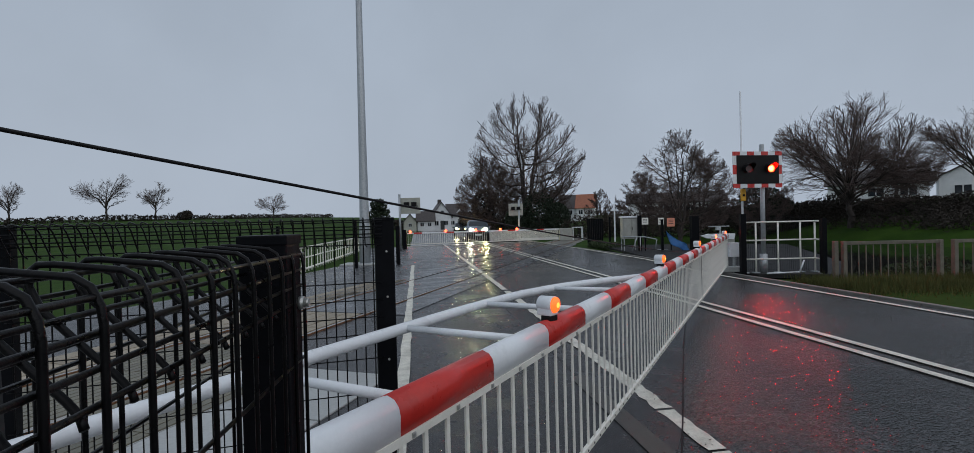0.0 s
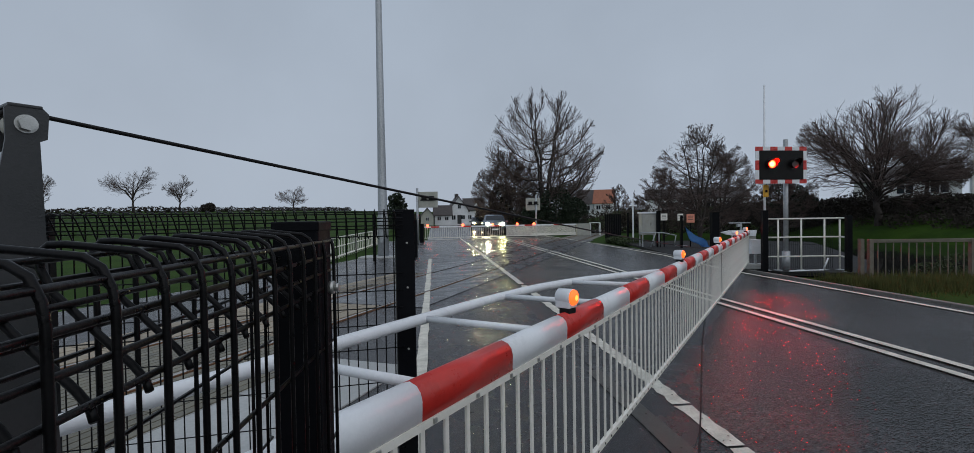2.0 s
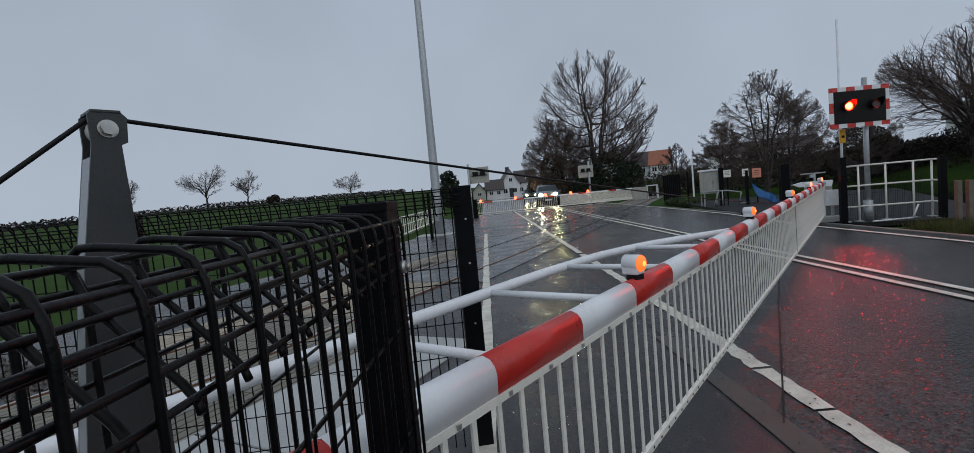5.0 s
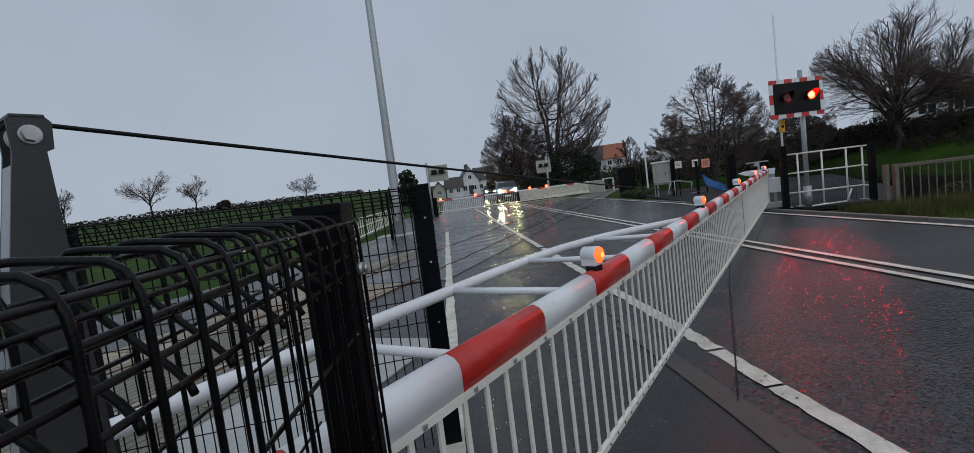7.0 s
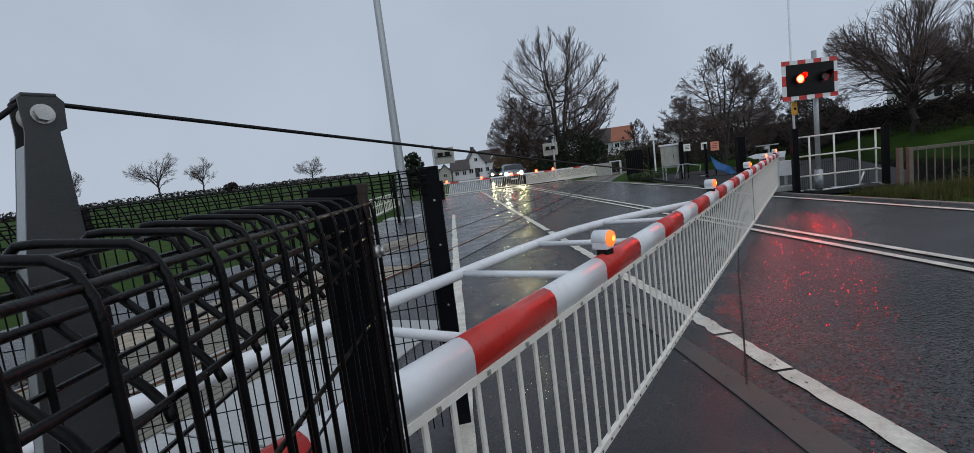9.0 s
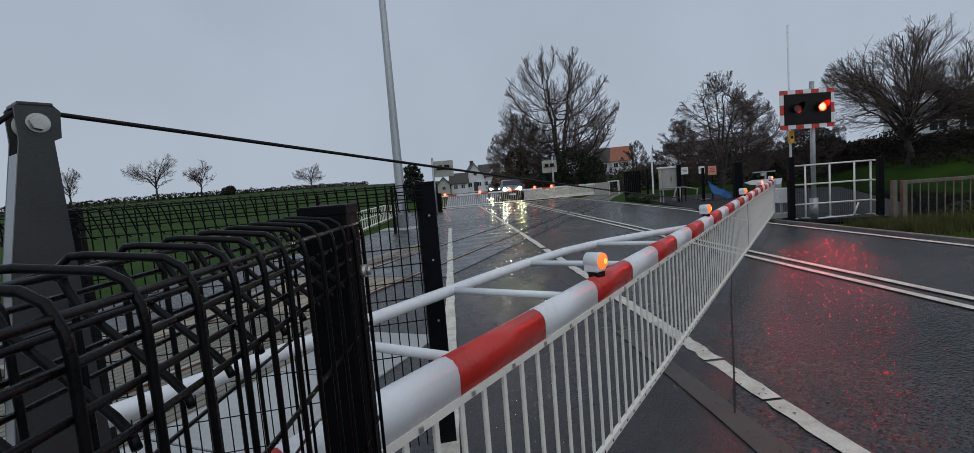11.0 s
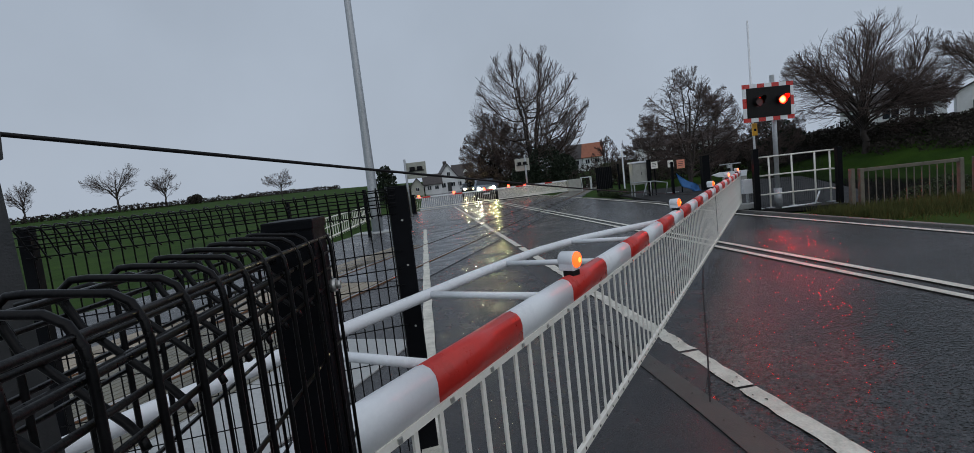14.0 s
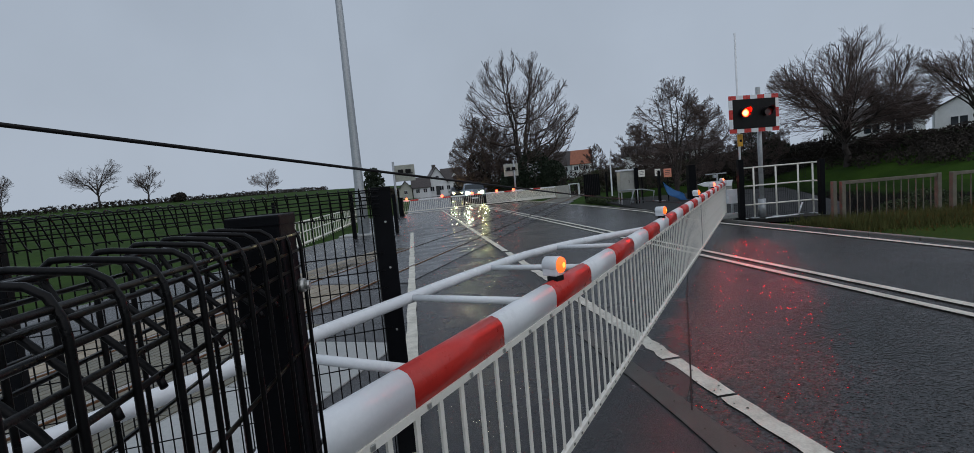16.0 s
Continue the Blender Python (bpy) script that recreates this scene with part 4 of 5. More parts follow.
def build_timber_fence():
    for x0, L, yaw in ((7.9, 2.09, -1.5), (10.3, 2.5, -2.0), (13.1, 2.5, -2)):
        f = thing("pedestrian_guard_rail", pose(x0, 11.3 - 0.03 * (x0 - 7.7), -0.14, 0, 0, yaw), "weathered buff guard rail with thin balusters", "railing", group="guard rails")
        for x in (0.0, L):
            part("post", boxes((x - 0.042, -0.05, 0, x + 0.042, 0.05, 1.08), bevel=0.008), TIMBER, f)
        part("top_rail", boxes((0.042, -0.035, 1.0, L - 0.042, 0.035, 1.075), bevel=0.008), TIMBER, f)
        part("bottom_rail", boxes((0.042, -0.025, 0.12, L - 0.042, 0.025, 0.17), bevel=0.005), TIMBER, f)
        bm = boxes((-0.010, -0.006, 0.17, 0.010, 0.006, 1.0))
        me = None
        for k in range(1, 13):
            if me is None:
                ob = part("baluster", bm, TIMBER, f)
                me = ob.data
            else:
                ob = new("baluster", me)
                ob.parent = f
            ob.matrix_basis = pose(L * k / 13, 0, 0)
    t = thing("guard_rail_post", pose(7.72, 11.32, -0.14), "single weathered buff timber post", "post")
    part("shaft", boxes((-0.042, -0.05, 0, 0.042, 0.05, 1.09), bevel=0.008), TIMBER, t)


def build_right_middle():
    c = thing("trackside_cabinet", pose(6.25, 23.4, 0), "grey trackside cabinet with a white lid on legs", "cabinet")
    part("body", boxes((-0.32, -0.3, 0.62, 0.42, 0.3, 1.62), bevel=0.02), CABINET, c)
    part("door", boxes((-0.28, -0.32, 0.68, 0.05, -0.3, 1.56), bevel=0.008), CABINET, c)
    part("door", boxes((0.06, -0.32, 0.68, 0.38, -0.3, 1.56), bevel=0.008), CABINET, c)
    part("handle", boxes((0.08, -0.345, 1.05, 0.1, -0.32, 1.2)), BLACK, c)
    part("lid", boxes((-0.38, -0.36, 1.62, 0.5, 0.36, 1.70), bevel=0.02), WHITE, c)
    for x in (-0.28, 0.38):
        for y in (-0.26, 0.26):
            part("leg", boxes((x - 0.025, y - 0.025, 0, x + 0.025, y + 0.025, 0.62)), GALV, c)
    r = thing("low_railing", pose(5.7, 22.7, 0), "low galvanised tube railing by the cabinet", "railing")
    bm = bmesh.new()
    for pts in ([(0, 0, 0.75), (1.1, 0, 0.72), (1.6, -0.2, 0.6)], [(0.5, 0, 0.0), (0.75, 0, 0.72)], [(0.9, 0, 0), (0.9, 0, 0.72)], [(1.55, -0.1, 0.1), (1.6, -0.2, 0.62)], [(1.55, -0.1, 0.12), (2.1, -0.2, 0.12)]):
        tube(bm, pts, 0.025, 8)
    part("tube", bm, GALV, r)
    for x, z, w, h, mtl, lab in ((6.88, 1.45, 0.30, 0.32, CREAM, "small pale notice plate"), (7.62, 1.43, 0.26, 0.32, CREAM, "small pale notice plate"), (8.08, 1.37, 0.36, 0.4, ORANGE, "salmon-coloured notice plate")):
        s = thing("notice_sign", pose(x, 22.85, z), lab + " with dark bars of writing", "sign", group="notices")
        part("plate", boxes((-w / 2, -0.01, -h / 2, w / 2, 0.01, h / 2), bevel=0.008), mtl, s)
        part("backing_post", boxes((-0.02, 0.01, -z + 0.0, 0.02, 0.05, h / 2)), BLACKP, s)
        for k in range(3):
            part("text_bar", boxes((-w * 0.32, -0.014, h * (0.22 - 0.2 * k), w * 0.3, -0.0105, h * (0.28 - 0.2 * k))), GREYP, s)
    # sagging blue sheet
    bm = bmesh.new()
    n = 12
    vs = []
    for i in range(n + 1):
        u = i / n
        for j in range(7):
            v = j / 6
            x = 7.75 + 1.0 * u + 0.12 * v
            z = 1.0 - 0.7 * u ** 0.8 - 0.6 * v * (1 - 0.3 * u) + 0.03 * math.sin(9 * u + 5 * v)
            vs.append(bm.verts.new((x, 22.6 + 0.12 * math.sin(7 * u + 3 * v) - 0.3 * v, max(0.07, z))))
    for i in range(n):
        for j in range(6):
            bm.faces.new((vs[i * 7 + j], vs[i * 7 + j + 1], vs[(i + 1) * 7 + j + 1], vs[(i + 1) * 7 + j]))
    bmesh.ops.solidify(bm, geom=bm.faces[:], thickness=0.01)
    tagged(part("tarpaulin", bm, BLUE, smooth=True), "crumpled blue plastic sheet hung on the fence", "sheet")
    # the opposite barrier's machine with its white arm root
    mch = thing("barrier_machine", pose(8.5, 19, 0, 0, 0, 8), "grey barrier machine with a white tail arm", "machine")
    part("body", boxes((-0.1, -0.25, 0, 0.55, 0.3, 0.72), bevel=0.02), CABINET, mch)
    bm = bmesh.new()
    prism(bm, [(-0.85, 0, 0.86), (-0.6, 0, 0.76), (0.5, 0, 0.70), (0.55, 0, 0.92), (-0.5, 0, 0.93)], (0, -0.3, 0), (0, -0.2, 0))
    bmesh.ops.recalc_face_normals(bm, faces=bm.faces)
    part("tail_plate", bm, WHITE, mch)
    part("lamp_bar", boxes((-0.35, 0.0, 1.18, 0.5, 0.06, 1.22)), GALV, mch)
    part("mast", boxes((0.1, 0.0, 0.72, 0.15, 0.05, 1.2)), GALV, mch)
    part("box", boxes((-0.05, -0.04, 1.05, 0.12, 0.06, 1.16), bevel=0.01), GALV, mch)
    k = thing("junction_box", pose(6.48, 13.5, 0.0), "small pale grey junction box on a stand", "junction box")
    part("box", boxes((-0.14, -0.08, 0.46, 0.14, 0.08, 0.85), bevel=0.015), WHITE, k)
    part("stand", boxes((-0.03, -0.03, 0, 0.03, 0.03, 0.46)), GALV, k)
    part("foot", boxes((-0.4, -0.12, 0.05, 0.2, 0.12, 0.2), bevel=0.03), CONCRETE, k)
    x = thing("cross_sign", pose(6.93, 29, 0), "slim white post with a cross arm", "sign post")
    part("post", boxes((-0.04, -0.03, 0, 0.04, 0.03, 2.5)), WHITE, x)
    part("arm", boxes((-0.22, -0.035, 2.08, 0.22, 0.035, 2.17)), WHITE, x)


def build_white_railing():
    (x0, y0), (x1, y1) = (-6.35, 13.6), (-8.75, 31.5)
    L = math.hypot(x1 - x0, y1 - y0)
    f = thing("white_railing", pose(x0, y0, 0, 0, 0, math.degrees(math.atan2(y1 - y0, x1 - x0))), "white painted railing along the footway", "railing")
    for z, r in ((0.86, 0.03), (0.5, 0.025), (0.1, 0.045)):
        bm = bmesh.new()
        cyl(bm, (0, 0, z), (L, 0, z), r, n=8)
        part("bar", bm, CREAM, f)
    pk = boxes((-0.02, -0.015, 0, 0.02, 0.015, 0.88))
    me = None
    for k in range(int(L / 0.45)):
        if me is None:
            ob = part("upright", pk, CREAM, f)
            me = ob.data
        else:
            ob = new("upright", me)
            ob.parent = f
        ob.matrix_basis = pose(0.45 * k, 0, 0)


def far_signal(x, y, z0, z1, xl, xr, zp):
    s = thing("level_crossing_signal", pose(x, y, 0), "far crossing signal seen from behind, grey casing", "traffic signal", group="crossing signals")
    bm = bmesh.new()
    cyl(bm, (0, 0, 0), (0, 0, zp), 0.07, n=10)
    part("pole", bm, GALV, s, smooth=True)
    part("casing", boxes((xl - x, 0.07, z0, xr - x, 0.13, z1), bevel=0.02), SIGNBACK, s)
    w, zc = xr - xl, (z0 + z1) / 2
    part("lamp_box", boxes((xl - x + 0.18 * w, -0.12, zc - 0.02, xl - x + 0.44 * w, 0.07, zc + 0.22), bevel=0.03), BLACK, s, "black rear lamp housing")
    part("lamp_box", boxes((xl - x + 0.56 * w, -0.12, zc - 0.02, xl - x + 0.82 * w, 0.07, zc + 0.22), bevel=0.03), BLACK, s, "black rear lamp housing")
    part("bracket", boxes((xl - x + 0.1 * w, 0.03, zc - 0.06, xr - x - 0.1 * w, 0.07, zc)), GREYP, s)
    return s


def build_far_barrier():
    (x0, y0), (x1, y1) = (-6.75, 34.6), (4.75, 38.4)
    L = math.hypot(x1 - x0, y1 - y0)
    f = thing("level_crossing_barrier", pose(x0, y0, 0, 0, 0, math.degrees(math.atan2(y1 - y0, x1 - x0))), "far lowered barrier with pale picket skirt", "barrier")
    k = 0
    while k * 0.6 < L:
        part("boom_section", boxes((k * 0.6, -0.05, 0.86, min(L, k * 0.6 + 0.6), 0.05, 0.96), bevel=0.02), RED if k % 4 == 1 else WHITE, f)
        k += 1
    pk = boxes((-0.009, -0.04, 0.14, 0.009, -0.03, 0.86))
    me = None
    xs = [0.05 + 0.14 * k for k in range(int(6.3 / 0.14))] + [6.35 + 0.035 * k for k in range(int((L - 6.4) / 0.035))]
    for x in xs:
        if me is None:
            ob = part("picket", pk, CREAM, f)
            me = ob.data
        else:
            ob = new("picket", me)
            ob.parent = f
        ob.matrix_basis = pose(x, 0, 0)
    part("bottom_rail", boxes((0, -0.05, 0.1, L, -0.02, 0.15)), CREAM, f)
    for x in (0.35, 2.95, 5.25, 7.2, 8.55):
        bm = bmesh.new()
        cyl(bm, (x, -0.11, 1.03), (x, -0.02, 1.03), 0.09, n=12)
        part("lamp", bm, REDSMALL, f, "glowing red barrier lamp")
        part("lamp_foot", boxes((x - 0.03, -0.04, 0.95, x + 0.03, 0.04, 1.0)), BLACK, f)
    m = thing("barrier_machine", pose(5.3, 38.6, 0), "grey machine at the root of the far barrier", "machine")
    part("body", boxes((-0.5, -0.4, 0, 0.5, 0.4, 0.95), bevel=0.03), CABINET, m)
    part("cage", boxes((0.55, -0.3, 0, 0.6, 0.3, 1.05)), WHITE, m)
    part("cage", boxes((1.3, -0.3, 0, 1.35, 0.3, 1.05)), WHITE, m)
    part("cage", boxes((0.55, -0.3, 0.98, 1.35, -0.25, 1.05)), WHITE, m)


# ---- cars ----
def build_car(m, paint, label, lamps):
    c = thing("car", m, label, "car")
    # side outline (y forward is -), extruded and tapered
    outline = [(-2.2, 0.42), (-2.25, 0.86), (-2.1, 1.04), (-1.15, 1.14), (-0.45, 1.55), (0.2, 1.66), (1.5, 1.62), (2.1, 1.1), (2.2, 0.8), (2.15, 0.4)]
    bm = bmesh.new()
    L, R = [], []
    for y, z in outline:
        w = 0.92 - 0.2 * max(0, (z - 0.95) / 0.7)
        L.append(bm.verts.new((-w, y, z)))
        R.append(bm.verts.new((w, y, z)))
    bm.faces.new(L)
    bm.faces.new(R[::-1])
    for i in range(len(L)):
        j = (i + 1) % len(L)
        bm.faces.new((L[i], R[i], R[j], L[j]))
    bmesh.ops.recalc_face_normals(bm, faces=bm.faces)
    bmesh.ops.bevel(bm, geom=bm.edges[:], offset=0.06, segments=2, affect="EDGES")
    part("body", bm, paint, c, smooth=True)
    bm = bmesh.new()
    prism(bm, [(-0.72, -1.05, 1.17), (0.72, -1.05, 1.17), (0.62, -0.5, 1.53), (-0.62, -0.5, 1.53)], (0, -0.03, 0.015), (0, 0.0, 0.0))
    bmesh.ops.recalc_face_normals(bm, faces=bm.faces)
    part("windscreen", bm, GLASS, c)
    part("grille", boxes((-0.45, -2.27, 0.6, 0.45, -2.22, 0.8), bevel=0.02), BLACK, c)
    part("bumper", boxes((-0.88, -2.3, 0.36, 0.88, -2.15, 0.56), bevel=0.04), BLACK, c)
    part("number_plate", boxes((-0.26, -2.325, 0.42, 0.26, -2.305, 0.53)), WHITE, c)
    for sx, mt in zip((-0.6, 0.6), lamps):
        bm = bmesh.new()
        cyl(bm, (sx, -2.275, 0.9), (sx, -2.15, 0.9), 0.11, n=14)
        part("headlight", bm, mt, c, "shining headlight")
    for sx in (-1.0, 1.0):
        part("wing_mirror", boxes((sx - 0.1, -0.95, 1.0, sx + 0.1, -0.82, 1.14), bevel=0.03), paint, c)
    for sx in (-0.82, 0.82):
        for y in (-1.4, 1.35):
            w = part("wheel", cyl(bmesh.new(), (sx - 0.1, y, 0.33), (sx + 0.1, y, 0.33), 0.33, n=20), TYRE, c)
            part("rim", cyl(bmesh.new(), (sx - 0.106, y, 0.33), (sx + 0.106, y, 0.33), 0.2, n=14), ALLOY, w)


build_masts()
build_posts()
build_handrail()
build_timber_fence()
build_right_middle()
build_white_railing()
far_signal(-6.03, 29.4, 2.22, 3.2, -5.98, -4.78, 3.43)
far_signal(1.6, 38, 2.06, 3.0, 0.8, 1.92, 3.27)
build_far_barrier()
build_car(pose(-2.0, 43.9, 0.0, 0, 0, ROAD_YAW - 5) @ Matrix.Scale(1.1, 4), CARBLUE, "blue-grey car waiting with headlights on", (HEAD_W, HEAD_Y))
build_car(pose(-4.75, 60, 0.0, 0, 0, ROAD_YAW - 3), CARDARK, "dark car queuing behind with warm headlights", (HEAD_Y, HEAD_Y))


# ---- water ----
def build_water():
    bm = bmesh.new()
    prism(bm, [(7.9, 12.4, 0), (31.2, 12.0, 0), (29.5, 20, 0), (25.0, 42, 0), (12.0, 42, 0), (6.0, 33, 0), (6.6, 22, 0), (7.4, 14, 0)], (0, 0, -0.46), (0, 0, -0.42))
    bmesh.ops.recalc_face_normals(bm, faces=bm.faces)
    tagged(part("water", bm, WATER), "still dark water of a roadside stream", "water", kind="structure")


build_water()


# ---- houses ----
def build_house(m, W, D, H, R, wall, roof, label, gable_front=True, windows=(), chimney=True, doors=()):
    """W across the front, D deep, H to the eaves, R to the ridge; the front faces -y."""
    h = thing("house", m, label, "house", group="houses")
    bm = bmesh.new()
    if gable_front:
        prism(bm, [(-W / 2, 0, -0.5), (W / 2, 0, -0.5), (W / 2, 0, H), (0, 0, R), (-W / 2, 0, H)], (0, 0, 0), (0, D, 0))
    else:
        prism(bm, [(0, 0, -0.5), (0, D, -0.5), (0, D, H), (0, D / 2, R), (0, 0, H)], (-W / 2, 0, 0), (W / 2, 0, 0))
    bmesh.ops.recalc_face_normals(bm, faces=bm.faces)
    part("wall", bm, wall, h)
    e, t = 0.35, 0.16
    bm = bmesh.new()
    if gable_front:
        sl = (R - H) / (W / 2)
        for sgn in (-1, 1):
            prism(bm, [(0, 0, R + 0.02), (sgn * (W / 2 + e), 0, H - sl * e + 0.02), (sgn * (W / 2 + e), 0, H - sl * e + t), (0, 0, R + t + 0.06)], (0, -e, 0), (0, D + e, 0))
    else:
        sl = (R - H) / (D / 2)
        for sgn in (-1, 1):
            prism(bm, [(0, D / 2, R + 0.02), (0, D / 2 + sgn * (D / 2 + e), H - sl * e + 0.02), (0, D / 2 + sgn * (D / 2 + e), H - sl * e + t), (0, D / 2, R + t + 0.06)], (-W / 2 - e, 0, 0), (W / 2 + e, 0, 0))
    bmesh.ops.recalc_face_normals(bm, faces=bm.faces)
    rf = part("roof", bm, roof, h)
    if chimney:
        part("chimney", boxes((-0.4, D * 0.5 - 0.4, R - 0.8, 0.4, D * 0.5 + 0.4, R + 0.9)), SLATE, rf)
    for x, z, w, hh in windows:
        wd = part("window", boxes((x - w / 2, -0.05, z, x + w / 2, 0.02, z + hh)), RENDERW, h)
        for sx in (-1, 1):
            part("pane", boxes((x + sx * w / 4 - w * 0.21, -0.07, z + 0.07, x + sx * w / 4 + w * 0.21, -0.051, z + hh - 0.07)), GLASS, wd)
    for x, w, hh in doors:
        part("door", boxes((x - w / 2, -0.06, 0, x + w / 2, 0.02, hh)), GREYP, h)
    return h


def dormer(house, x, y, z, w, h):
    """A small white gabled dormer standing out of a roof."""
    bm = bmesh.new()
    prism(bm, [(x - w / 2, 0, z), (x + w / 2, 0, z), (x + w / 2, 0, z + 0.55 * h), (x, 0, z + h), (x - w / 2, 0, z + 0.55 * h)], (0, y, 0), (0, y + 1.6, 0))
    bmesh.ops.recalc_face_normals(bm, faces=bm.faces)
    d = part("dormer", bm, RENDERW, house)
    part("pane", boxes((x - 0.28 * w, y - 0.03, z + 0.15 * h, x + 0.28 * w, y - 0.005, z + 0.55 * h)), GLASS, d)


build_house(pose(-12.75, 107, 0.2, 0, 0, 14), 4.2, 8, 3.1, 6.0, RENDERW, SLATE, "white rendered house with a steep dark gable", True, ((0.1, 3.4, 0.7, 0.9), (0.9, 1.0, 0.9, 1.0), (-1.2, 0.9, 0.9, 1.1)), True, ((0.1, 0.9, 2.0),))
wing = build_house(pose(-9.6, 109, 0.2, 0, 0, 6), 4.4, 7, 3.2, 5.7, RENDERW, SLATE, "white house wing with a dormer in its dark roof", False, ((-1.0, 1.0, 1.0, 1.0), (1.0, 1.0, 1.1, 1.0)), False)
dormer(wing, 0.7, 0.5, 3.1, 1.3, 1.6)
build_house(pose(-15.9, 104, 0.2, 0, 0, 10), 3.6, 5, 2.1, 4.0, RENDERW, SLATE, "low white cottage with a grey roof", False, ((-0.8, 0.8, 0.8, 0.9), (0.8, 0.8, 0.8, 0.9)), False)
build_house(pose(-18.6, 100, 0.2, 0, 0, 12), 2.6, 5, 1.9, 3.4, SIGNBACK, SLATE, "small grey outbuilding with a pitched roof", True, ((0, 0.8, 0.7, 0.8),), False)
build_house(pose(18.6, 104, 0.4, 0, 0, -14), 3.8, 8, 3.9, 6.7, RENDERW, TILE, "white house under an orange tiled roof", False, ((-1.0, 2.4, 0.9, 1.0), (1.0, 2.4, 0.9, 1.0), (0, 0.8, 1.1, 1.0)), False)
build_house(pose(15.2, 107, 0.4, 0, 0, -14), 3.6, 8, 3.9, 6.8, RENDERW, SLATE, "house wing with a dark brown roof", False, ((0.6, 2.4, 0.9, 1.0),), False)
build_house(pose(43.0, 56, 2.6, 0, 0, -38), 9, 8, 2.3, 4.0, RENDERW, SLATE, "pale bungalow with a dark roof on the bank", False, ((-2.8, 0.8, 1.5, 1.1), (0, 0.8, 1.5, 1.1), (2.8, 0.8, 1.5, 1.1)), False)
build_house(pose(54.5, 55, 2.6, 0, 0, -40), 8, 8, 3.0, 5.2, RENDERW, SLATE, "pale two-storey house on the bank", True, ((-2.0, 0.9, 1.5, 1.1), (1.6, 2.6, 1.2, 1.1), (1.8, 0.9, 1.3, 1.1)), True)
build_house(pose(27, 74, 1.6, 0, 0, -15), 14, 7, 2.4, 3.8, RENDERW, SLATE, "long low pale building behind the trees", False, ((-4, 0.9, 1.6, 1.0), (-1, 0.9, 1.6, 1.0), (2, 0.9, 1.6, 1.0), (5, 0.9, 1.6, 1.0)), False)


